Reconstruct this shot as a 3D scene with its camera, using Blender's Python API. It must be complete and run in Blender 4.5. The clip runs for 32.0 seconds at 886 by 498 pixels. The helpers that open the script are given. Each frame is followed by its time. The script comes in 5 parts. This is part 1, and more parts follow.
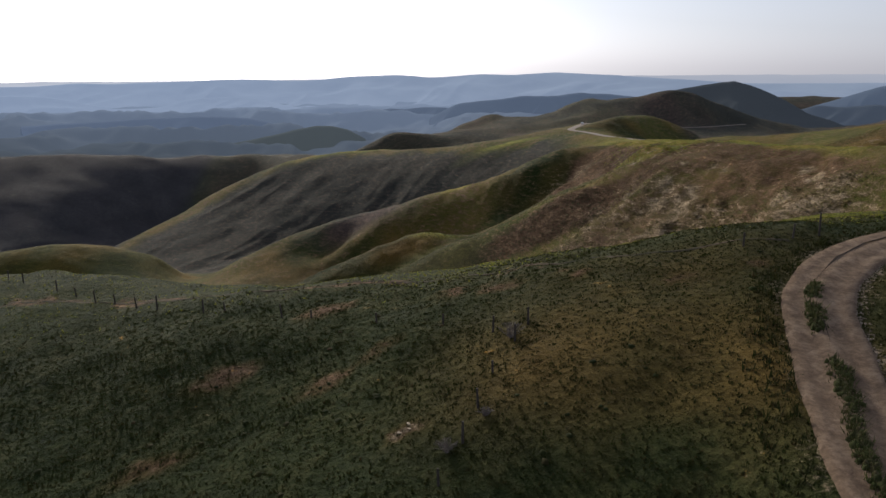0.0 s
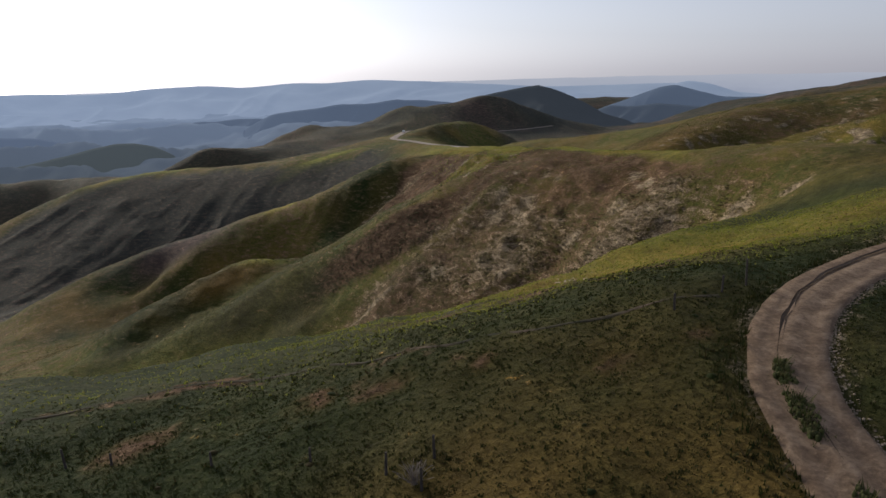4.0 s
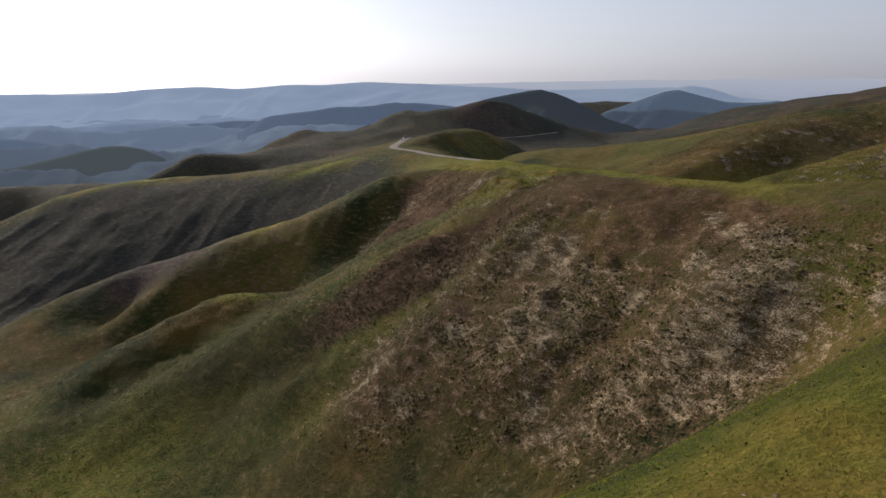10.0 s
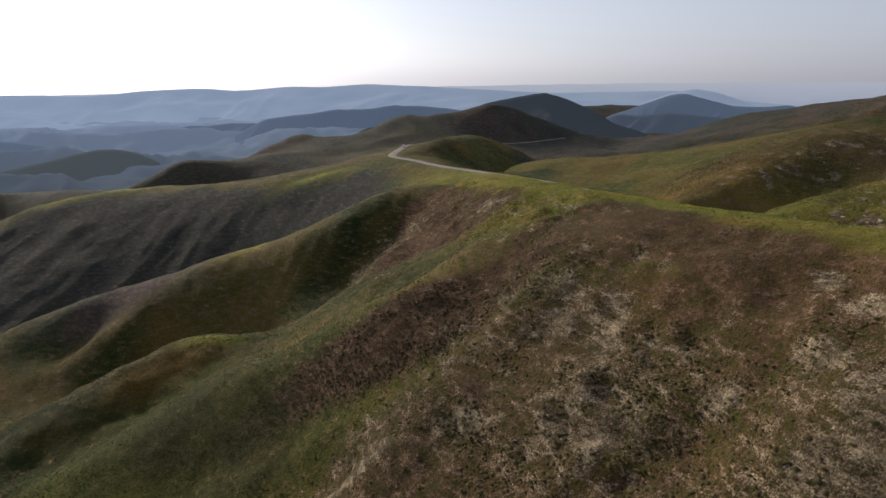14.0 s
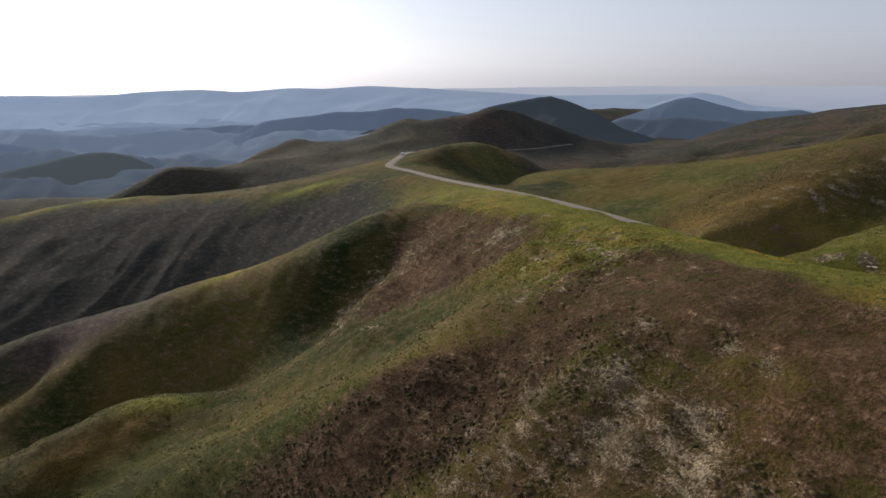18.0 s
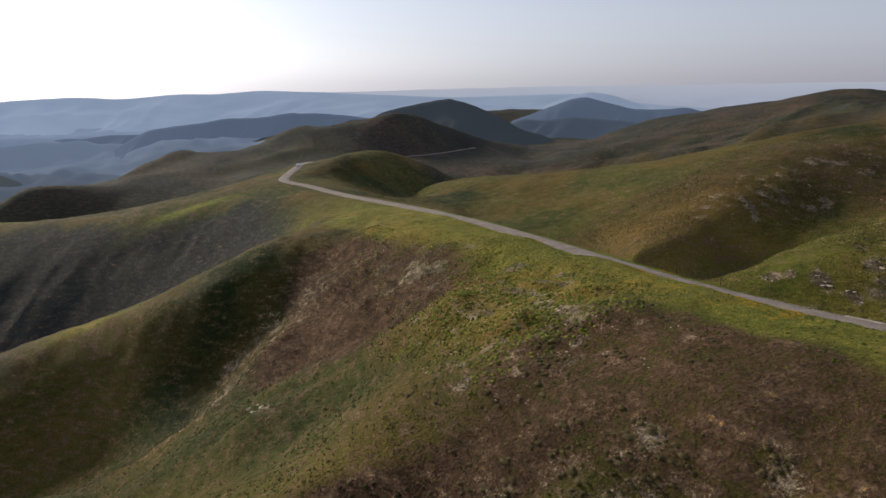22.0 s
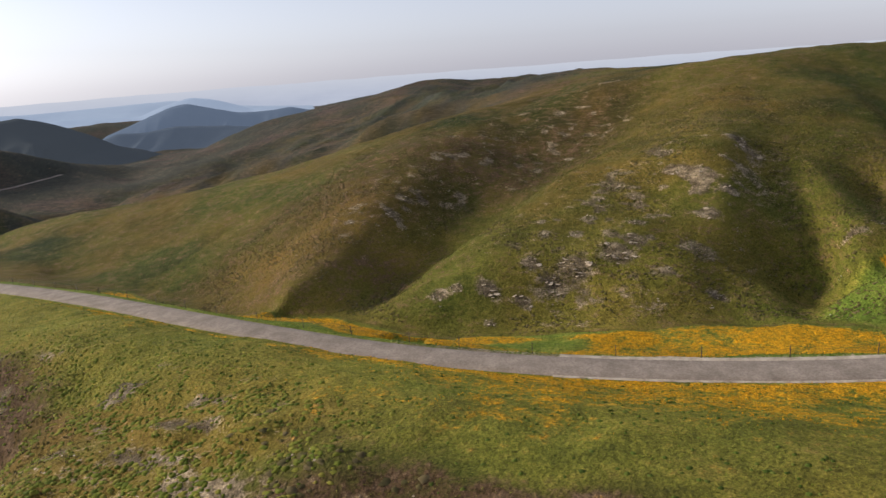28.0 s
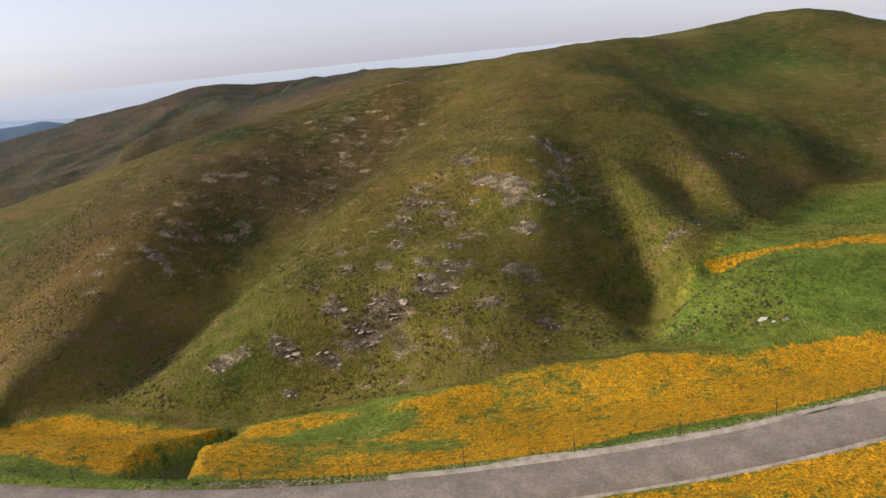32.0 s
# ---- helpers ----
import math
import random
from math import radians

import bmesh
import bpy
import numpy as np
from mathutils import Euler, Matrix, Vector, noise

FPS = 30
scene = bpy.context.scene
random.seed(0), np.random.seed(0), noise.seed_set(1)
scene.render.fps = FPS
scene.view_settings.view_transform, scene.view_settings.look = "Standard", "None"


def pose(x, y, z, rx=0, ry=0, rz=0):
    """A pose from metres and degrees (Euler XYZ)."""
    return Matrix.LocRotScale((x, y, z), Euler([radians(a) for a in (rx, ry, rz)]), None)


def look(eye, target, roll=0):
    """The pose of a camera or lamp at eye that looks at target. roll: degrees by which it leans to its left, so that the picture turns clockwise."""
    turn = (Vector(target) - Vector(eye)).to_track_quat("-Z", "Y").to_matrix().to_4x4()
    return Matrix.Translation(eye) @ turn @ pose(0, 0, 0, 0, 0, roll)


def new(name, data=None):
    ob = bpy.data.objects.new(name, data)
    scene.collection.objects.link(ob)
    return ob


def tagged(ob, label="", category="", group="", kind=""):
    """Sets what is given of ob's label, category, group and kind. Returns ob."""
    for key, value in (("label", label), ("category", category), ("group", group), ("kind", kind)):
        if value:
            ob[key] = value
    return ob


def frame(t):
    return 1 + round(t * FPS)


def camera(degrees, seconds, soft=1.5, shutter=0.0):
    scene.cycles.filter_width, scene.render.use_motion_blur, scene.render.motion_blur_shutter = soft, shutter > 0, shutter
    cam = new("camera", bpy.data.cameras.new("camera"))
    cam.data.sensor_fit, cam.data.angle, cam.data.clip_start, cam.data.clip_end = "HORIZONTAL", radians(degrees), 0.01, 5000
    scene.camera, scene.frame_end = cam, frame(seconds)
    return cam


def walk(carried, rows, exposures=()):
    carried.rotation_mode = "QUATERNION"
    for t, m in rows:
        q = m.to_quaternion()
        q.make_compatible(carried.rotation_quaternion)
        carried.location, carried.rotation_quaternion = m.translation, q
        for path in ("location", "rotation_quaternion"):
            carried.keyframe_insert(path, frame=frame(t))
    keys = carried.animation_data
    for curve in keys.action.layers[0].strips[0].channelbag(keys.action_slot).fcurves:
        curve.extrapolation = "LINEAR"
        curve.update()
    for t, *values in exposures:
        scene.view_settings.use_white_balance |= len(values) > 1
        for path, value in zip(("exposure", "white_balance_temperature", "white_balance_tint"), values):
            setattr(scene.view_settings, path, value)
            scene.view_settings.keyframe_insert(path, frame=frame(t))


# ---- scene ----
cam = camera(65.4, 32.0)
METRES, EYE, TILT, LEAN, TURN = 200.0, 50.0, -14.8, 0.0, 0.0
ROWS = [
    (0.0, 0.0, 0.0, 0.0, -0.0, 0.0, -0.0),
    (0.5, -0.001, 0.0057, 0.0018, -1.36, 0.07, 0.42),
    (1.0, -0.002, 0.012, 0.0039, -2.66, 0.13, 0.82),
    (1.5, -0.0029, 0.0187, 0.0064, -4.74, 0.17, 1.54),
    (2.0, -0.0037, 0.0257, 0.0091, -6.83, 0.17, 2.25),
    (2.5, -0.0044, 0.0331, 0.012, -8.83, 0.16, 2.94),
    (3.0, -0.0049, 0.0411, 0.015, -11.17, 0.1, 3.76),
    (3.5, -0.0053, 0.0496, 0.0181, -13.28, 0.02, 4.49),
    (4.0, -0.0054, 0.0587, 0.0213, -14.22, -0.0, 4.78),
    (4.5, -0.005, 0.0684, 0.0247, -14.41, 0.01, 4.81),
    (6.5, -0.0004, 0.1138, 0.0394, -14.68, 0.09, 4.72),
    (7.0, 0.0012, 0.1269, 0.0434, -14.68, 0.11, 4.64),
    (7.5, 0.0032, 0.1409, 0.0475, -14.66, 0.12, 4.59),
    (8.0, 0.0056, 0.1555, 0.0517, -14.63, 0.14, 4.53),
    (8.5, 0.0079, 0.1708, 0.0563, -14.65, 0.15, 4.5),
    (9.0, 0.0105, 0.1866, 0.0608, -14.65, 0.13, 4.48),
    (9.5, 0.0132, 0.2029, 0.0656, -14.62, 0.14, 4.44),
    (10.0, 0.0163, 0.22, 0.0705, -14.59, 0.16, 4.41),
    (10.5, 0.0205, 0.2375, 0.0757, -14.58, 0.18, 4.41),
    (11.0, 0.0238, 0.2552, 0.0803, -14.62, 0.24, 4.33),
    (11.5, 0.028, 0.2734, 0.0857, -14.63, 0.27, 4.34),
    (12.0, 0.0329, 0.2923, 0.0908, -14.6, 0.28, 4.34),
    (12.5, 0.0373, 0.3112, 0.0961, -14.61, 0.3, 4.29),
    (13.0, 0.0424, 0.3303, 0.1018, -14.58, 0.31, 4.29),
    (13.5, 0.0476, 0.3496, 0.107, -14.55, 0.33, 4.23),
    (14.0, 0.0527, 0.3689, 0.1128, -14.55, 0.34, 4.2),
    (14.5, 0.0584, 0.3886, 0.118, -14.5, 0.39, 4.16),
    (16.5, 0.0801, 0.4662, 0.141, -14.52, 0.45, 4.04),
    (17.0, 0.0859, 0.4855, 0.1465, -14.48, 0.48, 4.01),
    (17.5, 0.0913, 0.5046, 0.1519, -14.47, 0.5, 3.95),
    (18.0, 0.0968, 0.5232, 0.1573, -14.42, 0.5, 3.92),
    (18.5, 0.1017, 0.5416, 0.1625, -14.41, 0.52, 3.84),
    (19.0, 0.1064, 0.5593, 0.1677, -14.4, 0.55, 3.8),
    (19.5, 0.1111, 0.5766, 0.1727, -14.64, 0.56, 3.89),
    (20.0, 0.1156, 0.5934, 0.1772, -15.14, 0.54, 4.04),
    (20.5, 0.1196, 0.6091, 0.182, -16.62, 0.43, 4.6),
    (21.0, 0.1238, 0.6244, 0.1864, -18.68, 0.3, 5.34),
    (21.5, 0.1283, 0.6391, 0.1907, -20.58, 0.14, 6.03),
    (22.0, 0.133, 0.6532, 0.1949, -22.39, -0.03, 6.69),
    (22.5, 0.1384, 0.6667, 0.1989, -24.13, -0.24, 7.39),
    (23.0, 0.1439, 0.6799, 0.2028, -26.16, -0.48, 8.07),
    (23.5, 0.1502, 0.6923, 0.2064, -28.12, -0.74, 8.8),
    (24.0, 0.1569, 0.7045, 0.2099, -30.52, -1.1, 9.63),
    (24.5, 0.1641, 0.7163, 0.2133, -33.19, -1.55, 10.52),
    (25.0, 0.1717, 0.7275, 0.2167, -36.06, -2.07, 11.48),
    (25.5, 0.1804, 0.7386, 0.2197, -39.17, -2.67, 12.51),
    (27.5, 0.2208, 0.7794, 0.2316, -50.8, -5.47, 15.47),
    (28.0, 0.2327, 0.7883, 0.2342, -53.33, -6.15, 16.07),
    (28.5, 0.2451, 0.7969, 0.2366, -55.82, -6.84, 16.63),
    (29.0, 0.2582, 0.8051, 0.2387, -57.12, -7.2, 16.88),
    (29.5, 0.2718, 0.8124, 0.241, -58.2, -7.55, 17.02),
    (30.0, 0.2858, 0.8192, 0.2427, -60.7, -8.24, 17.58),
    (30.5, 0.3004, 0.8261, 0.2443, -63.61, -9.11, 18.12),
    (31.0, 0.315, 0.8321, 0.2458, -66.33, -9.97, 18.59),
    (31.5, 0.3301, 0.8381, 0.2466, -69.1, -10.83, 18.97),
    (32.0, 0.3453, 0.8428, 0.2474, -71.18, -11.5, 19.3),
]
walk(cam, [(t, pose(0, 0, EYE, TILT, LEAN, TURN) @ pose(METRES * x, METRES * y, METRES * z, 90 + pitch, roll, yaw)) for t, x, y, z, yaw, pitch, roll in ROWS], exposures=((0, -0.42, 6050, 12), (24, -0.38, 6050, 12), (28, 0.06, 6200, 12), (32, 0.19, 6250, 12)))

# ---- world and sun ----
SUN_AZ, SUN_EL = -24.0, 20.0          # degrees: azimuth from +y towards +x, height
world = bpy.data.worlds.new("world")
scene.world = world
world.use_nodes = True
wn = world.node_tree.nodes
sky = wn.new("ShaderNodeTexSky")
sky.sky_type, sky.sun_disc = "NISHITA", False
sky.sun_elevation, sky.sun_rotation = radians(SUN_EL), radians(SUN_AZ)
sky.air_density, sky.dust_density, sky.ozone_density, sky.altitude = 1.0, 2.0, 1.5, 0.0
pale = wn.new("ShaderNodeHueSaturation")           # thin high haze whitens the sky
pale.inputs["Saturation"].default_value = 0.3
veil = wn.new("ShaderNodeMix")
veil.data_type, veil.blend_type = "RGBA", "ADD"
veil.inputs["Factor"].default_value, veil.inputs["B"].default_value = 1.0, (0.86, 0.9, 1.4, 1)
wn["Background"].inputs["Strength"].default_value = 0.131
clear = wn.new("ShaderNodeTexSky")                 # the clean air above the dust, brighter towards the horizon
clear.sky_type, clear.sun_disc = "NISHITA", False
clear.sun_elevation, clear.sun_rotation = radians(SUN_EL), radians(SUN_AZ)
clear.air_density, clear.dust_density, clear.ozone_density, clear.altitude = 1.0, 0.05, 1.5, 0.0
half = wn.new("ShaderNodeMix")
half.data_type = "RGBA"
half.inputs["Factor"].default_value = 0.32
world.node_tree.links.new(sky.outputs[0], half.inputs["A"])
world.node_tree.links.new(clear.outputs[0], half.inputs["B"])
world.node_tree.links.new(half.outputs["Result"], pale.inputs["Color"])
world.node_tree.links.new(pale.outputs[0], veil.inputs["A"])
world.node_tree.links.new(veil.outputs["Result"], wn["Background"].inputs["Color"])
sun = new("sun", bpy.data.lights.new("sun", "SUN"))
sun.data.energy, sun.data.angle, sun.data.color = 4.6, radians(8.0), (1.0, 0.87, 0.68)
sun_from = Vector((math.sin(radians(SUN_AZ)) * math.cos(radians(SUN_EL)), math.cos(radians(SUN_AZ)) * math.cos(radians(SUN_EL)), math.sin(radians(SUN_EL))))
sun.matrix_world = look(sun_from * 200, (0, 0, 0))


# ---- noise and plan helpers ----
def lattice(ix, iy, seed):
    h = np.sin(ix * 127.1 + iy * 311.7 + seed * 74.7) * 43758.5453
    return h - np.floor(h)


def vnoise(x, y, seed=0):
    """Smooth value noise in -1..1."""
    ix, iy = np.floor(x), np.floor(y)
    fx, fy = x - ix, y - iy
    fx, fy = fx * fx * fx * (fx * (fx * 6 - 15) + 10), fy * fy * fy * (fy * (fy * 6 - 15) + 10)
    a, b = lattice(ix, iy, seed), lattice(ix + 1, iy, seed)
    c, d = lattice(ix, iy + 1, seed), lattice(ix + 1, iy + 1, seed)
    return 2 * ((a + (b - a) * fx) * (1 - fy) + (c + (d - c) * fx) * fy) - 1


def fbm(x, y, size, octaves=4, seed=0):
    total, amp, f = 0, 1.0, 1.0 / size
    for o in range(octaves):
        total, amp, f = total + amp * vnoise(x * f + 17.3 * o, y * f - 9.1 * o, seed + o), amp * 0.5, f * 2.03
    return total


def step(a, b, v):
    t = np.clip((v - a) / (b - a), 0, 1)
    return t * t * (3 - 2 * t)


def to_line(x, y, line):
    """Distance of points to a polyline in plan, its height there and how far along (metres)."""
    best, high, along, run = np.full(np.shape(x), 1e9), np.zeros(np.shape(x)), np.zeros(np.shape(x)), 0.0
    for p, q in zip(line[:-1], line[1:]):
        dx, dy = q[0] - p[0], q[1] - p[1]
        size = math.hypot(dx, dy)
        t = np.clip(((x - p[0]) * dx + (y - p[1]) * dy) / size ** 2, 0, 1)
        d = np.hypot(x - p[0] - t * dx, y - p[1] - t * dy)
        near = d < best
        best = np.where(near, d, best)
        if len(p) > 2:
            high = np.where(near, p[2] + t * (q[2] - p[2]), high)
        along = np.where(near, run + t * size, along)
        run += size
    return best, high, along


def dense(line, gap):
    """A polyline rounded by Catmull-Rom and cut every gap metres."""
    pts = [Vector(p) for p in line]
    pts = [2 * pts[0] - pts[1]] + pts + [2 * pts[-1] - pts[-2]]
    out = []
    for i in range(1, len(pts) - 2):
        a, b, c, d = pts[i - 1:i + 3]
        n = max(1, int((c - b).length / gap))
        for k in range(n):
            t = k / n
            out.append(0.5 * (2 * b + (c - a) * t + (2 * a - 5 * b + 4 * c - d) * t * t + (3 * b - a - 3 * c + d) * t ** 3))
    return out + [pts[-2]]


# ---- the lie of the land: crests and valley lines, x, y, height ----
RIDGES = {
    "row_two": [(256, 528, -1), (288, 484, 12.5), (313, 422, 26), (330, 370, 36.5), (345, 320, 43)],
    "knob": [(100, 485, 9), (112, 496, 12), (128, 515, 14.2), (146, 538, 14), (166, 553, 11.8), (184, 548, 5), (193, 530, -3)],
    "east_nose": [(300, 300, 40), (268, 332, 33), (243, 362, 23.5), (228, 390, 16.5), (205, 425, 10), (185, 455, 6), (168, 475, 1), (158, 482, -4)],
    "shoulder": [(97, 330, 17.0), (97, 281, 21.3), (96.5, 247, 23.4), (98.5, 220, 24), (103, 204, 23.8), (109, 183, 23.4), (116.5, 165, 23.7), (126, 145, 24.6)],
    "south_hill": [(-160, 120, -6), (-95, 98, 14), (-50, 77, 26.8), (-26, 58, 30), (-11, 50, 33), (2, 46, 35.4), (13, 44, 37.7), (25, 43.5, 39.6), (45, 50, 40), (63, 66, 39.2), (75, 84, 38.6), (79, 100, 37.6), (80, 114, 36.2), (82, 130, 35), (84, 151, 33.4), (84, 174, 31.4), (84, 198, 29.3), (83, 228, 26.2), (85, 250, 24.4), (87, 270, 22), (92, 300, 19.5), (97, 340, 15.5), (92, 390, 12), (87, 430, 10), (85, 462, 9)],
    "near_slope": [(-30, 10, 24), (0, 20, 31.5), (14, 22, 35), (25, 25, 38.5), (45, 25, 42)],
    "near_flank": [(-40, 30, 25), (-14, 34, 30), (1, 30, 34), (18, 31, 37.6), (30, 38, 39.2)],
    "south_brink": [(-42, 80, 24), (-20, 75, 25.6), (0, 75, 26.9), (14, 72.5, 28.6), (27.3, 71, 31.3), (40, 76, 32.4), (52, 82, 32.4), (62, 90, 32)],
    "spur_a": [(84, 197, 29.2), (73, 196.4, 29.2), (66, 196, 27.4), (55, 198, 23.7), (46, 198, 18.0), (37, 200, 14.6), (26, 205, 8.5), (12, 208, 0), (2, 216, -5.5), (-10, 216, -12.5), (-25, 213, -19.5)],
    "spur_b": [(85, 250, 24.2), (74, 238, 22), (62, 240, 14.5), (46, 238, 9), (37, 236, 6.2), (28, 241, 0.4), (20, 246, -5.8), (11, 249, -11), (3, 250.5, -11), (-4.6, 250, -9.8), (-14.6, 246, -11.2), (-27, 240, -15.6), (-45, 231, -24), (-62, 226, -33)],
    "spur_c": [(98, 312, 18.3), (80, 311, 16.2), (62, 309, 13), (50, 309, 10.3), (41, 310, 8), (30, 315, 2.5), (16, 330, -4.5), (4, 333, -8), (-12, 330, -12.5), (-25, 338, -18), (-39, 345, -22.3), (-52, 347, -25.5), (-75, 345, -34), (-105, 340, -46)],
    "face_mid": [(74, 152, 31), (66, 156.4, 27.2), (57.3, 154.2, 18.9), (54.2, 150, 17.2), (47.7, 138.3, 10.4)],
    "face_low": [(75, 172, 30.6), (66, 174, 28), (61.4, 174, 26), (56.6, 174.5, 22.8), (49.7, 172.8, 17.2), (41, 168, 9.8), (34.3, 167, 7.5), (21.3, 165, -1.9), (15.7, 169.2, -8.5), (4, 172, -16)],
    "face_south": [(76, 130, 32.2), (65.5, 129, 26.5), (58.9, 138.4, 18.6), (55.8, 135.9, 15.1)],
    "ridge_d": [(84, 462, 9), (54, 455, 2.5), (27, 474, -2.5), (0, 503, -7), (-28, 530, -11), (-56, 548, -14), (-84, 556, -16.5), (-110, 556, -20), (-135, 548, -27), (-165, 530, -40), (-190, 508, -55), (-220, 480, -68)],
    "face_rim": [(62.9, 119.3, 25.7), (66, 121, 27.3), (65, 130.6, 26.3), (73, 139, 29.7), (75, 145, 30.4)],
    "spur_a_flank": [(55, 185.4, 23), (48.6, 189.3, 17.4), (36, 180.5, 8), (15.6, 183, -4.7), (12, 182.5, -7.7), (-5, 194, -18)],
    "ridge_rows": [(64, 191, 26.7), (60.4, 194, 26.5), (66.9, 202, 26.7), (65.8, 210, 26), (58.5, 209.3, 22.3), (65.6, 218.8, 25), (71, 225, 24.2), (74, 237.5, 22)],
    "hollow_rows": [(64.2, 241.4, 14.8), (57, 245, 9.3), (58, 258.8, 10.0), (47.5, 256.6, 2.2), (46.6, 267, 4.2), (58.2, 274.3, 8.6), (67, 279.7, 14.8)],
    "spur_b_flank": [(36.6, 232, 7.6), (38, 236, 5.6), (28, 237, 0.8)],
    "spur_c_flank": [(-6, 318.5, -16), (-39, 321, -28.6), (-56, 328, -39.5)],
    "ridge_west": [(-470, 612, -28), (-405, 631, -30), (-366, 655, -32), (-324, 677, -35), (-277, 697, -37), (-215, 720, -39), (-140, 745, -44), (-70, 752, -52)],
    "ridge_west_rib": [(-366, 655, -33), (-335, 600, -46), (-330, 545, -58), (-340, 500, -74)],
    "green_mound": [(-260, 290, -42), (-205, 312, -34), (-187, 325, -33.5), (-166, 336, -38), (-143, 347, -47)],
    "road_bend": [(85, 462, 9), (92, 485, 8.5), (112, 530, 7), (122, 570, 6)],
    "east_hill_top": [(287.5, 307.2, 38.4), (296.4, 266.9, 43.8), (301.0, 237.4, 49.1), (317.7, 201.9, 51.1), (338.7, 190.0, 52.2), (354.1, 176.5, 50.0), (378.4, 155.2, 52.6), (405.3, 125.1, 56.9), (418.9, 90.8, 47.5)],
    "east_hill_back": [(332, 245, 48.5), (375, 300, 46), (411, 342, 47), (470, 420, 41), (560, 560, 33), (625, 690, 25), (532, 726, 15), (491, 734, 3), (456, 748, -8), (430, 752, -14)],
    "east_spur_rocks": [(140, 253, 6.6), (148, 251.5, 9), (157, 250, 12.5), (167, 248.3, 16), (178, 246, 19), (203, 239, 25.6), (225, 235.5, 29.5), (240, 231, 32.2), (262, 227, 38.5)],
    "east_face_high": [(164, 220, 16.2), (187, 224, 22.5), (188, 202, 22.7), (214, 204, 33.3), (250.3, 212.5, 38.5), (276, 221, 43.5)],
    "east_face_low": [(147, 241, 9.5), (153.5, 234.5, 12.8), (160.5, 227, 15), (164, 220.5, 15.8), (171.5, 214.7, 19.3)],
    "east_face_foot": [(161.5, 222, 13.4), (169, 200.4, 14.8), (168, 195, 11.6), (176, 186, 11.5)],
    "east_spur_left": [(132, 271, 9.8), (147, 277, 13), (158, 277, 14.8), (172, 281, 18.2), (187, 284, 21.5), (204, 291, 26), (226, 297, 31), (262, 299, 35), (300, 293, 39.5)],
    "east_spur_12": [(182.0, 172.0, 14.5), (199.0, 177.9, 21.3), (218.7, 186.2, 28.3), (239.9, 195.5, 35), (270, 209, 41.5)],
    "east_spur_23": [(203.5, 163.0, 18.1), (218.8, 167.2, 24.7), (244.1, 176.1, 32.3), (273.8, 185.2, 40.0)],
    "east_spur_34": [(241.5, 145.7, 19.5), (272.8, 153.2, 28.9), (308.8, 164.4, 37.6)],
    "bench": [(173, 176, 10.8), (180, 170, 15), (184.7, 166, 17.2), (189, 154, 18.8), (194, 142, 19.5), (215, 120, 21)],
    "hill_a": [(285, 790, 20), (262, 775, 26), (240, 772, 27), (191, 793, 15.5), (155, 811, 11), (108, 798, -2.5), (76, 811, -4), (45, 813, -6.5), (12.5, 793, -15.5), (-5, 770, -24), (-60, 740, -45)],
    "hill_a_right": [(285, 790, 20), (315, 785, 9), (350, 778, -3), (390, 770, -13)],
    "rise_behind_d": [(-170, 668, -58), (-110, 674, -38), (-64, 677, -22), (-51, 678, -15), (-35, 680, -12), (5, 683, -13), (74, 681, -16), (110, 640, -8)],
    "peak_d": [(560, 600, 30), (620, 625, 35), (679, 626, 41), (740, 610, 36), (800, 590, 38), (900, 520, 40)],
}
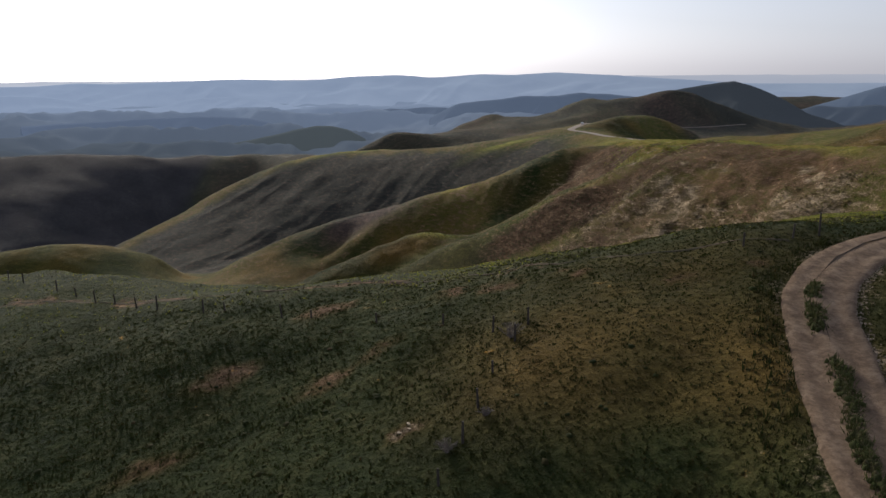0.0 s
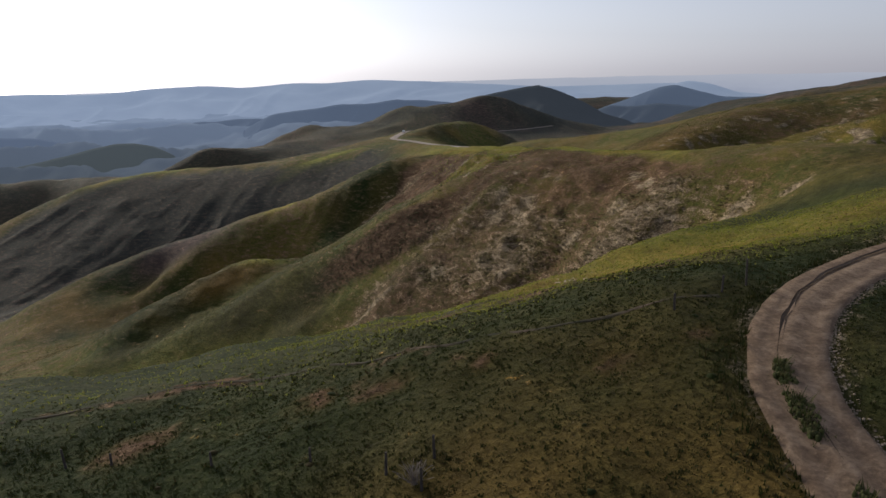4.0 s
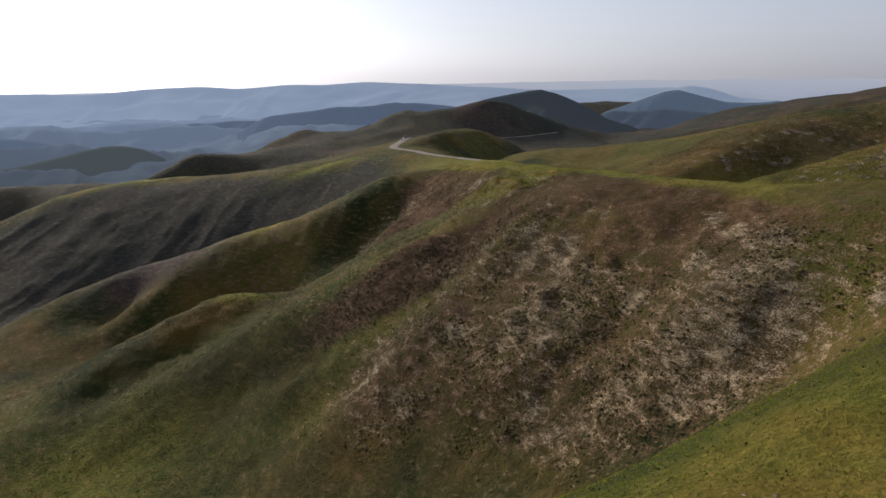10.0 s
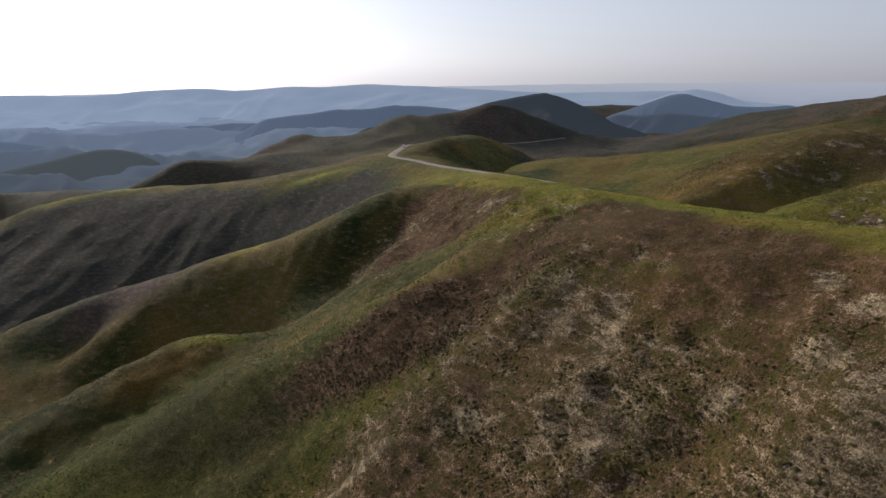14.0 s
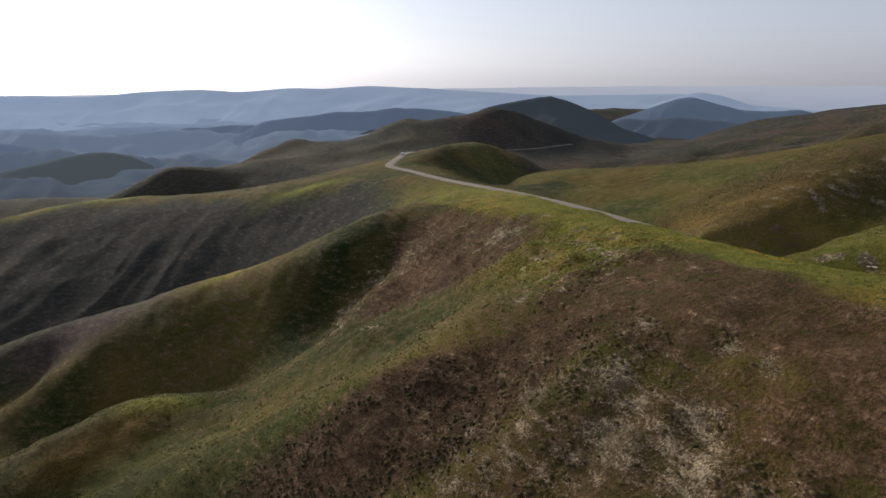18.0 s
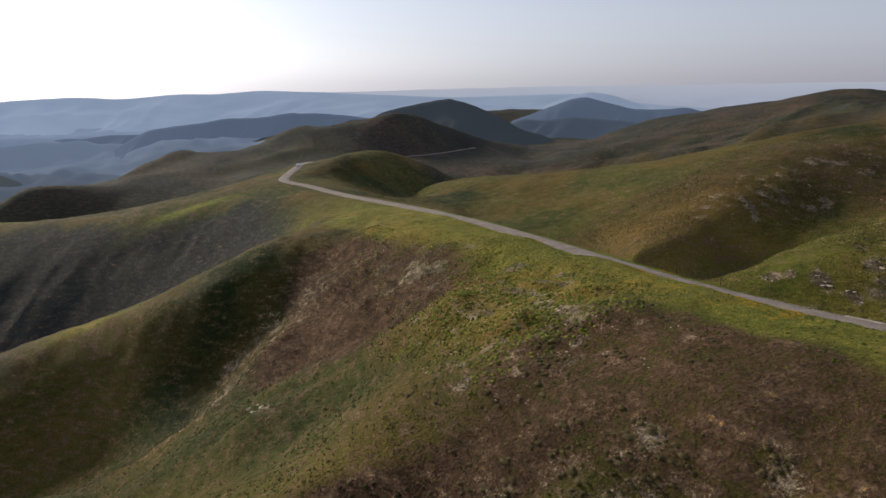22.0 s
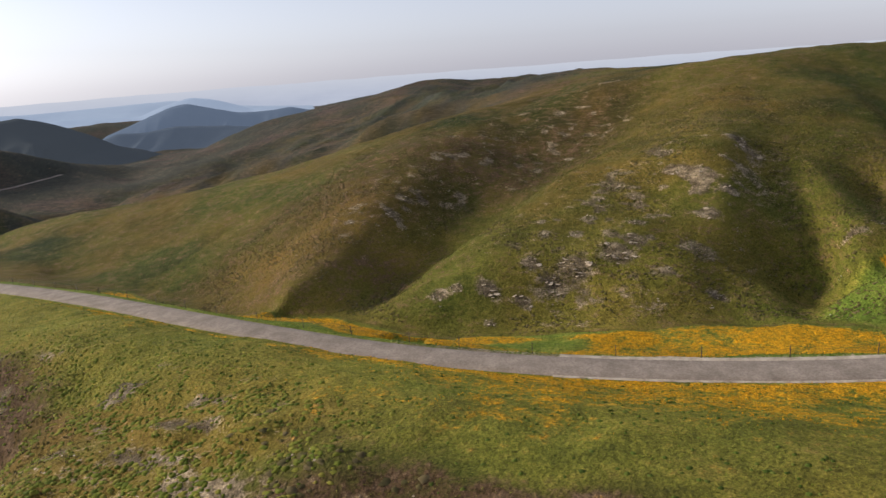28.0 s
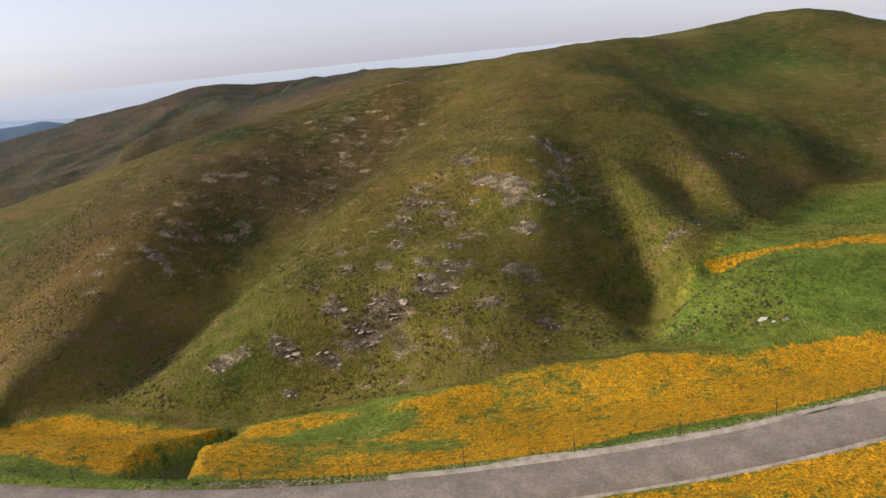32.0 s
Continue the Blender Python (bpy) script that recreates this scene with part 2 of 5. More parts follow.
VALLEYS = {
    "east_hollow_two": [(270, 600, -14), (320, 560, -11), (380, 500, -2), (420, 430, 14)],
    "east_hollow_back": [(210, 520, -10), (235, 480, -7), (262, 440, -1), (285, 400, 8), (305, 355, 23)],
    "gully_e5": [(142, 385, 0.5), (150, 388, 2), (166, 388, 5), (185, 386, 9.5), (200, 383, 14)],
    "ravine": [(74, 99, 33.5), (67, 104.6, 26), (57, 107, 18), (48, 110, 10), (35, 116, 2), (15, 130, -11), (-10, 148, -21), (-40, 174, -31), (-80, 200, -39), (-120, 230, -45), (-150, 262, -50)],
    "gully_ab": [(50, 222, 13), (40, 221, 8.5), (30, 224, 2.5), (20, 227, -3.5), (10, 233, -9), (-8, 232, -14.5), (-30, 226, -22), (-60, 220, -30), (-100, 216, -38)],
    "gully_bc": [(84, 304, 18.3), (70, 302, 15.3), (62, 299.5, 9.8), (54.6, 296.5, 4), (47, 292, -2.8), (37.5, 288, -10), (25.7, 285, -17), (14.6, 285, -24), (0, 291, -30), (-20, 296, -37), (-45, 300, -43), (-80, 290, -46), (-120, 262, -48), (-150, 262, -50)],
    "gully_cd": [(80, 372, 9), (64, 378, -2), (46, 386, -12), (12, 402, -32), (-20, 410, -47), (-58, 412, -57), (-110, 410, -66), (-150, 404, -70), (-200, 394, -75), (-280, 380, -83), (-400, 380, -92)],
    "west_floor": [(-150, 262, -50), (-175, 270, -53), (-250, 255, -66), (-400, 300, -86), (-600, 400, -98)],
    "west_trough": [(-112, 310, -50), (-130, 340, -57), (-140, 370, -63), (-150, 404, -70)],
    "behind_nose": [(-280, 380, -83), (-285, 440, -87), (-275, 510, -90), (-250, 575, -90), (-230, 600, -86)],
    "road_valley": [(170, 100, 18.5), (166, 125, 16.8), (158, 150, 14.6), (153, 168, 13), (147, 190, 11.5), (140, 211.5, 10.7), (135, 229, 10), (134, 250, 7.8), (134, 285, 5.5), (140, 318, 3), (138, 370, 2.8), (137, 405, 2.5), (138, 432, 1.5), (145, 462, -4), (165, 492, -8), (200, 515, -10), (235, 550, -13), (290, 620, -15), (350, 690, -16), (430, 790, -20), (560, 960, -32), (700, 1200, -48)],
    "face_foot": [(137, 246, 6.8), (143, 240, 6.6), (146, 231, 7.2), (149, 220, 8), (150, 212, 8.8), (156, 203, 9.6), (160, 190, 9.8), (168, 180, 9.2)],
    "hollow_e": [(138, 257, 7), (151, 260, 5.9), (165, 259, 7.8), (185, 257, 11.8), (212, 258, 17.5), (238, 256, 23), (260, 255, 29), (279, 255, 37)],
    "gully_e1": [(172, 178, 8.4), (180, 178, 8.4), (189, 178.4, 10.6), (198.7, 185.2, 17.6), (209.2, 191.4, 24.4), (222, 198, 31.5)],
    "gully_e2": [(175, 178, 9.4), (188.6, 165.1, 16.5), (198.8, 168.2, 19.5), (211.0, 172.5, 20.5), (218, 174, 21.5)],
    "gully_e3": [(215.2, 159.4, 17.4), (233.6, 163.3, 23.3), (257.0, 171.6, 31.0), (281.0, 179.5, 37.1)],
    "gully_e4": [(218, 155, 16), (240, 140, 16.6), (263.8, 130.1, 17.5), (291.4, 141.0, 28.2), (322.6, 148.1, 36.4)],
    "behind_d": [(118, 605, -3), (75, 605, -20), (10, 622, -34), (-60, 640, -48), (-150, 640, -68), (-230, 600, -82)],
    "behind_a": [(60, 830, -40), (150, 860, -35), (250, 880, -28), (350, 900, -30), (450, 900, -28)],
    "plain_1": [(-330, 830, -100), (-300, 950, -106), (-150, 1150, -108), (60, 1400, -110)],
    "plain_2": [(-60, 850, -92), (60, 1000, -88), (180, 1100, -70)],
    "plain_3": [(-600, 400, -98), (-620, 800, -108), (-600, 1300, -110)],
    "far_east": [(620, 950, -28), (800, 1150, -55), (1000, 1200, -70)],
    "plain_4": [(560, 1500, -80), (800, 1600, -80)],
}
MEADOW_ROWS = [(119.9, 183.6, 20.7), (123.2, 197.5, 17.6), (125.2, 215.1, 14.8), (126, 241, 13.4), (125, 265, 11.4), (124, 290, 9)]
MEADOW = [(143, 200, 11.4), (156, 190, 11), (161, 168, 12.9), (161, 150, 15), (172, 125, 17.5), (190, 100, 20)]
ROAD = [(165, 70, 27), (152, 105, 25), (138.6, 135, 24.1), (128.3, 157, 22.8), (120.5, 171, 22.4), (114.5, 185, 22), (109.3, 200, 21.8), (105.3, 220, 21.4), (103.7, 250, 20.6), (105, 290, 18.2), (104.5, 340, 14.6), (97.5, 400, 10.9), (91.5, 440, 9.8), (87.5, 460, 9.1), (87, 474, 8.6), (91, 490, 8.2), (104, 530, 7), (120, 575, 5), (150, 640, -2), (200, 690, -8), (265, 715, -9.7), (320, 742, -9)]
DITCH = [(112.4, 221.3), (116, 224), (120.5, 227), (126, 229.3), (131, 230.6), (135, 231)]
TRACK = [(12, -8, 34.6), (13.2, 8, 35.2), (15.0, 20, 36.2), (17.6, 28.7, 37.2), (20.4, 35.5, 38.4), (25.8, 40.6, 39.2), (34, 44.6, 39.5), (48, 49, 39.9), (66, 60, 39.2), (84, 70, 37.8), (110, 82, 33)]

# a coarse height map stretched between those lines (a stiff sheet over them)
def bend_of(z):
    out = np.zeros_like(z)
    out[1:-1, 1:-1] = z[:-2, 1:-1] + z[2:, 1:-1] + z[1:-1, :-2] + z[1:-1, 2:] - 4 * z[1:-1, 1:-1]
    return out


def stiff_sheet(cell, box, start, rounds):
    lox, loy, hix, hiy = box
    nx, ny = int((hix - lox) / cell) + 1, int((hiy - loy) / cell) + 1
    gx, gy = np.meshgrid(lox + cell * np.arange(nx), loy + cell * np.arange(ny))
    total, weight = np.zeros((ny, nx)), np.zeros((ny, nx))
    for line in [*RIDGES.values(), *VALLEYS.values(), MEADOW_ROWS, MEADOW, ROAD[2:]]:
        for p in dense(line, cell * 0.7):
            i, j = int(round((p.x - lox) / cell)), int(round((p.y - loy) / cell))
            if 0 <= i < nx and 0 <= j < ny:
                total[j, i] += p.z
                weight[j, i] += 1
    fixed = weight > 0
    if start is None:
        z = np.interp(gx, (-900, -150, 100, 500, 1340), (-105, -40, 0, 20, -40)) - 90 * step(700, 1500, gy) * step(900, 100, gx)
    else:
        z = sample(start, gx, gy)
    free = ~fixed
    free[:2], free[-2:], free[:, :2], free[:, -2:] = False, False, False, False
    z = np.where(fixed, total / np.maximum(weight, 1), z)
    taut, speed = (cell / 22.0) ** 2, np.zeros_like(z)          # a stiff sheet, so that crests and hollows come out rounded
    for _ in range(rounds):
        pull = bend_of(bend_of(z)) - taut * bend_of(z)
        speed = np.where(free, 0.94 * speed - pull / (64 + 8 * taut) * 1.3, 0)
        z = z + speed
    return cell, z, lox, loy


def sample(field, x, y):
    """Smooth reading of a height map."""
    cell, z, lox, loy = field
    ny, nx = z.shape
    u, v = np.clip((x - lox) / cell, 1, nx - 3), np.clip((y - loy) / cell, 1, ny - 3)
    i, j = u.astype(int), v.astype(int)
    fu, fv = u - i, v - j

    def cubic(t):
        return ((1 - t) ** 3 / 6, (3 * t ** 3 - 6 * t ** 2 + 4) / 6, (-3 * t ** 3 + 3 * t ** 2 + 3 * t + 1) / 6, t ** 3 / 6)
    wu, wv = cubic(fu), cubic(fv)
    return sum(wv[b] * sum(wu[a] * z[j + b - 1, i + a - 1] for a in range(4)) for b in range(4))


WIDE = (-900.0, -400.0, 1340.0, 1840.0)
NEAR = (-130.0, -20.0, 370.0, 500.0)
wide = None
for size, rounds in ((32.0, 300), (16.0, 160), (8.0, 120), (5.0, 100)):
    wide = stiff_sheet(size, WIDE, wide, rounds)
near = stiff_sheet(2.0, NEAR, wide, 260)
road_line, track_line = dense(ROAD, 3.0), dense(TRACK, 1.2)


def land(x, y, detail=True):
    """Height of the ground at arrays x, y."""
    z = sample(wide, x, y)
    edge = np.minimum(np.minimum(x - NEAR[0], NEAR[2] - x), np.minimum(y - NEAR[1], NEAR[3] - y))
    close = edge > 4
    z[close] += (sample(near, x[close], y[close]) - z[close]) * step(4, 40, edge[close])
    out = np.maximum(np.maximum(WIDE[0] + 120 - x, x - WIDE[2] + 120), np.maximum(WIDE[1] + 120 - y, y - WIDE[3] + 120))
    z = z + (-110 - z) * step(0, 700, out)
    if detail:
        z = z + 0.5 * fbm(x, y, 16, 3, 3) + 0.12 * fbm(x, y, 3.1, 2, 9)
        cliff = np.clip(1.6 * np.exp(-(((x - 52) / 26) ** 2 + ((y - 143) / 36) ** 2)), 0, 1)
        warp = 1.6 * fbm(x, y, 13, 3, 51)
        z = z + cliff * (0.42 * np.sin(2 * np.pi * (z + warp) / 3.4) + 0.55 * fbm(x, y, 7, 3, 52) - 0.7 * np.abs(vnoise(x / 16 + y / 30, (y - 0.45 * x + 3 * vnoise(x / 12, y / 12, 50)) / 6, 53)))
        crest_d = np.interp(x, (-220, -165, -135, -84, -28, 27, 54, 84), (480, 530, 548, 556, 530, 474, 455, 462))
        ribs = step(385, 408, y) * step(-10, -34, y - crest_d) * step(78, 50, x) * step(-260, -225, x)
        u, v = 0.74 * x - 0.67 * y + 5 * vnoise(x / 45, y / 45, 4), 0.67 * x + 0.74 * y
        z = z + ribs * (0.35 + 0.65 * step(-0.3, 0.5, vnoise(u / 70, v / 200, 28))) * (0.7 - 2.4 * np.abs(vnoise(u / 21, v / 110 + 0.2, 21)) - 0.7 * np.abs(vnoise(u / 8.5, v / 60, 23)) + 0.5 * fbm(x, y, 14, 2, 25))
        far = step(565, 640, y) + step(-230, -300, x)
        z = z - np.clip(far, 0, 1) * step(12, 60, to_line(x, y, ROAD)[0]) * (5 * np.abs(fbm(x, y, 110, 3, 27)) - 2)
        beyond = x - np.interp(y, (300, 332, 362, 390, 425, 455, 475), (300, 268, 243, 228, 205, 185, 168))
        z = z - step(30, 60, beyond) * step(330, 380, y) * step(640, 560, y) * (9 * np.abs(vnoise(x / 60 + y / 90, y / 70 - x / 140, 29)) + 3 * np.abs(fbm(x, y, 28, 2, 30)))
        ledge = step(54, 60, x) * step(92, 80, x) * step(182, 192, y) * step(300, 270, y)
        z = z + ledge * 0.8 * np.clip(vnoise(x / 1.9 + 0.3 * vnoise(x / 6, y / 6, 34), y / 4.2, 33) - 0.1, 0, 1)
        small = step(205, 225, y) * step(345, 325, y) * step(85, 70, x) * step(-70, -40, x)
        z = z - small * (0.9 * np.abs(vnoise(x / 9 + 0.3 * y / 9, y / 30, 61)) - 0.35 - 0.25 * fbm(x, y, 3.5, 2, 67))
        tussock = step(16, 22, y) * step(92, 80, y) * step(70, 60, x) * step(-75, -60, x)
        z = z + tussock * (0.16 * fbm(x, y, 2.6, 2, 15) + 0.10 * np.abs(vnoise(x / 5, y / 2.2, 19)))
    for line, half, blend in ((road_line, 2.9, 4.5), (track_line, 1.8, 3.5)):
        xs, ys = [p.x for p in line], [p.y for p in line]
        box = (x > min(xs) - 20) & (x < max(xs) + 20) & (y > min(ys) - 20) & (y < max(ys) + 20)
        if box.any():
            d, h, _ = to_line(x[box], y[box], line)
            k = 1 - step(half, half + blend, d)
            z[box] = z[box] + (h - z[box]) * k
    if detail:
        gash, _, run = to_line(x, y, DITCH)
        z = z - 3.0 * step(3.0 + 0.6 * vnoise(x / 1.7, y / 1.7, 5), 1.8, gash) * step(0, 2, run)
    return z


# ---- materials ----
def material(name, rough=0.9, spec=0.2):
    m = bpy.data.materials.new(name)
    m.use_nodes = True
    b = m.node_tree.nodes["Principled BSDF"]
    b.inputs["Roughness"].default_value = rough
    b.inputs["Specular IOR Level"].default_value = spec
    return m, m.node_tree.nodes, m.node_tree.links, b


def add_noise(nodes, links, scale, detail=4.0, rough=0.6, coords=None):
    n = nodes.new("ShaderNodeTexNoise")
    n.inputs["Scale"].default_value, n.inputs["Detail"].default_value, n.inputs["Roughness"].default_value = scale, detail, rough
    if coords is not None:
        links.new(coords, n.inputs["Vector"])
    return n.outputs["Fac"]


def ramp(nodes, links, value, stops):
    r = nodes.new("ShaderNodeValToRGB")
    while len(r.color_ramp.elements) < len(stops):
        r.color_ramp.elements.new(0.5)
    for e, (p, c) in zip(r.color_ramp.elements, stops):
        e.position, e.color = p, (*c, 1) if len(c) == 3 else c
    links.new(value, r.inputs["Fac"])
    return r.outputs["Color"]


def mix(nodes, links, fac, a, b, blend="MIX"):
    n = nodes.new("ShaderNodeMix")
    n.data_type, n.blend_type = "RGBA", blend
    for socket, v in ((n.inputs["Factor"], fac), (n.inputs["A"], a), (n.inputs["B"], b)):
        if isinstance(v, (int, float)):
            socket.default_value = v
        elif isinstance(v, tuple):
            socket.default_value = (*v, 1)
        else:
            links.new(v, socket)
    return n.outputs["Result"]


def sums(nodes, links, op, a, b):
    n = nodes.new("ShaderNodeMath")
    n.operation = op
    for socket, v in zip(n.inputs, (a, b)):
        if isinstance(v, (int, float)):
            socket.default_value = v
        else:
            links.new(v, socket)
    return n.outputs[0]


def bump(nodes, links, value, shader, strength, distance):
    n = nodes.new("ShaderNodeBump")
    n.inputs["Strength"].default_value, n.inputs["Distance"].default_value = strength, distance
    links.new(value, n.inputs["Height"])
    links.new(n.outputs[0], shader.inputs["Normal"])


def ground_material():
    m, N, L, b = material("hill_ground", 0.95, 0.08)
    at = N.new("ShaderNodeTexCoord").outputs["Object"]
    lay = N.new("ShaderNodeMapping")            # streaks that follow the contour lines, as cattle terraces do
    lay.inputs["Scale"].default_value = (0.5, 0.5, 1.8)
    L.new(at, lay.inputs["Vector"])
    cover = N.new("ShaderNodeAttribute")
    cover.attribute_name = "cover"              # red: dry brown growth, green: bare rock, blue: orange flowers
    kind = N.new("ShaderNodeAttribute")
    kind.attribute_name = "kind"                # red: fresh grass, green: rusty tint, blue: mauve and violet growth, also haze and shade painted on far slopes
    parts, kinds = N.new("ShaderNodeSeparateColor"), N.new("ShaderNodeSeparateColor")
    L.new(cover.outputs["Color"], parts.inputs[0])
    L.new(kind.outputs["Color"], kinds.inputs[0])
    big = add_noise(N, L, 0.045, 5, 0.6, at)
    mid = add_noise(N, L, 0.55, 7, 0.68, lay.outputs[0])
    clump = add_noise(N, L, 1.3, 5, 0.65, at)
    fine = add_noise(N, L, 4.5, 5, 0.75, at)
    both = sums(N, L, "ADD", sums(N, L, "MULTIPLY", mid, 0.6), sums(N, L, "MULTIPLY", clump, 0.4))
    grass = ramp(N, L, both, [(0.34, (0.010, 0.018, 0.005)), (0.5, (0.023, 0.033, 0.009)), (0.66, (0.050, 0.053, 0.018))])
    fresh = ramp(N, L, both, [(0.34, (0.070, 0.088, 0.014)), (0.5, (0.188, 0.196, 0.028)), (0.66, (0.33, 0.275, 0.055))])
    brown = ramp(N, L, both, [(0.34, (0.034, 0.020, 0.011)), (0.5, (0.080, 0.048, 0.026)), (0.66, (0.185, 0.122, 0.072))])
    rock = ramp(N, L, sums(N, L, "ADD", sums(N, L, "MULTIPLY", mid, 0.68), sums(N, L, "MULTIPLY", fine, 0.32)), [(0.38, (0.040, 0.030, 0.019)), (0.5, (0.135, 0.105, 0.068)), (0.63, (0.335, 0.27, 0.182))])
    poppy = ramp(N, L, sums(N, L, "ADD", sums(N, L, "MULTIPLY", clump, 0.5), sums(N, L, "MULTIPLY", fine, 0.5)), [(0.38, (0.13, 0.13, 0.014)), (0.48, (0.38, 0.21, 0.010)), (0.62, (0.64, 0.31, 0.008))])

    def broken(mask, grain, width, bite=1.7):
        total = sums(N, L, "ADD", mask, sums(N, L, "MULTIPLY", sums(N, L, "SUBTRACT", grain, 0.5), bite))
        r = N.new("ShaderNodeMapRange")
        r.inputs["From Min"].default_value, r.inputs["From Max"].default_value = 0.5 - width, 0.5 + width
        L.new(total, r.inputs["Value"])
        return r.outputs[0]
    c = mix(N, L, kinds.outputs[0], grass, fresh)
    lush = ramp(N, L, both, [(0.34, (0.052, 0.092, 0.013)), (0.5, (0.110, 0.168, 0.023)), (0.66, (0.18, 0.22, 0.042))])
    c = mix(N, L, cover.outputs["Alpha"], c, lush)            # alpha: lush green grass
    c = mix(N, L, sums(N, L, "MULTIPLY", kinds.outputs[1], 0.75), c, mix(N, L, both, (0.085, 0.046, 0.013), (0.34, 0.185, 0.045)))
    c = mix(N, L, broken(parts.outputs[0], both, 0.2, 2.2), c, brown)
    # Grey-mauve: violet plants nearby, painted haze and shade on the far slopes.
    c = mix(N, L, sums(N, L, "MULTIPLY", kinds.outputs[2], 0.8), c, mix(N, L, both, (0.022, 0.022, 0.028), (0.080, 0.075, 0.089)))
    c = mix(N, L, broken(parts.outputs[1], sums(N, L, "ADD", sums(N, L, "MULTIPLY", both, 0.6), sums(N, L, "MULTIPLY", fine, 0.4)), 0.14, 3.4), c, rock)
    c = mix(N, L, broken(parts.outputs[2], both, 0.16, 2.6), c, poppy)
    wide = ramp(N, L, big, [(0.3, (0.72, 0.74, 0.72)), (0.7, (1.28, 1.22, 1.15))])
    c = mix(N, L, 0.8, c, wide, "MULTIPLY")
    speck = ramp(N, L, fine, [(0.32, (0.36, 0.36, 0.36)), (0.5, (1, 1, 1)), (0.70, (1.75, 1.75, 1.6))])
    c = mix(N, L, sums(N, L, "MULTIPLY", kind.outputs["Alpha"], 0.9), c, speck, "MULTIPLY")
    spots = []
    for size in (0.8, 2.2):                    # single low plants, some metres and some feet apart
        cells = N.new("ShaderNodeTexVoronoi")
        cells.inputs["Scale"].default_value = size
        L.new(at, cells.inputs["Vector"])
        spots.append(cells.outputs["Distance"])
        c = mix(N, L, sums(N, L, "MULTIPLY", kind.outputs["Alpha"], sums(N, L, "SUBTRACT", 0.46, sums(N, L, "MULTIPLY", kinds.outputs[0], 0.34))), c, ramp(N, L, cells.outputs["Distance"], [(0.08, (0.62, 0.63, 0.60)), (0.34, (1.0, 1.0, 1.0)), (0.75, (1.25, 1.23, 1.18))]), "MULTIPLY")
    L.new(c, b.inputs["Base Color"])
    relief = sums(N, L, "ADD", both, sums(N, L, "MULTIPLY", fine, 0.25))
    bump(N, L, sums(N, L, "SUBTRACT", relief, sums(N, L, "MULTIPLY", spots[1], 0.18)), b, 0.8, 1.0)
    return m


def surface(name, colours, scale, rough=0.9, relief=0.02, fine_scale=None):
    m, N, L, b = material(name, rough)
    at = N.new("ShaderNodeTexCoord").outputs["Object"]
    n1, n2 = add_noise(N, L, scale, 6, 0.65, at), add_noise(N, L, fine_scale or scale * 9, 5, 0.7, at)
    step_at = [0.3 + 0.4 * k / max(1, len(colours) - 1) for k in range(len(colours))]
    c = ramp(N, L, n1, list(zip(step_at, colours)))
    c = mix(N, L, 0.7, c, ramp(N, L, n2, [(0.3, (0.55, 0.55, 0.55)), (0.5, (1, 1, 1)), (0.7, (1.35, 1.35, 1.35))]), "MULTIPLY")
    L.new(c, b.inputs["Base Color"])
    bump(N, L, sums(N, L, "ADD", n1, n2), b, 0.6, relief)
    return m


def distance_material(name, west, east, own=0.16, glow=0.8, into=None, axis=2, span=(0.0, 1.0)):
    """Far hills: a plain backdrop that glows, the haze of miles of air painted into its colour, paler on one side than
    on the other.
    """
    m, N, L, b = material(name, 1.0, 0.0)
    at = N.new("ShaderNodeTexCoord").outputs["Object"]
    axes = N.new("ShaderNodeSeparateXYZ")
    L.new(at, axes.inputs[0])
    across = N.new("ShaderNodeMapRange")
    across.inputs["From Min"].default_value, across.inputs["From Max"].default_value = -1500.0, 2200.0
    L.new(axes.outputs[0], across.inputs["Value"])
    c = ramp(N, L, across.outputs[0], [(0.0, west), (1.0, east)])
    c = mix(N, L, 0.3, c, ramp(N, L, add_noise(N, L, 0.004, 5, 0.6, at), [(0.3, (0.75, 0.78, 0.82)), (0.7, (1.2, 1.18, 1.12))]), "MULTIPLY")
    if into:                                    # painted haze: the colour fades to a set tone with distance or height
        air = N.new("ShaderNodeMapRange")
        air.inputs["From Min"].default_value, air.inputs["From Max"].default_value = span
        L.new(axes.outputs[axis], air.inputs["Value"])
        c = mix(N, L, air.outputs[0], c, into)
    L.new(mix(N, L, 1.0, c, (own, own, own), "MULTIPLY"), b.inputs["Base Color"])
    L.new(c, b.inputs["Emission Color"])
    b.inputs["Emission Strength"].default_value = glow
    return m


ground_mat = ground_material()
asphalt_mat = surface("worn_asphalt", [(0.175, 0.142, 0.110), (0.232, 0.190, 0.150), (0.300, 0.250, 0.200)], 0.4, 0.9, 0.01)
dirt_mat = surface("pale_dirt", [(0.085, 0.056, 0.034), (0.148, 0.102, 0.064), (0.225, 0.163, 0.108)], 1.3, 0.95, 0.08, 5.0)
post_mat = surface("weathered_post", [(0.03, 0.025, 0.02), (0.07, 0.06, 0.05)], 4, 0.9, 0.01)


# ---- building helpers ----
def mesh_object(name, verts, faces, mat, smooth=True):
    me = bpy.data.meshes.new(name)
    me.from_pydata(verts, [], faces)
    me.materials.append(mat)
    if smooth:
        me.polygons.foreach_set("use_smooth", [True] * len(me.polygons))
    me.update()
    return new(name, me)


def part(name, bm, mat, parent, label=""):
    me = bpy.data.meshes.new(name)
    bm.to_mesh(me)
    bm.free()
    me.materials.append(mat)
    ob = new(name, me)
    ob.parent = parent
    return tagged(ob, label)


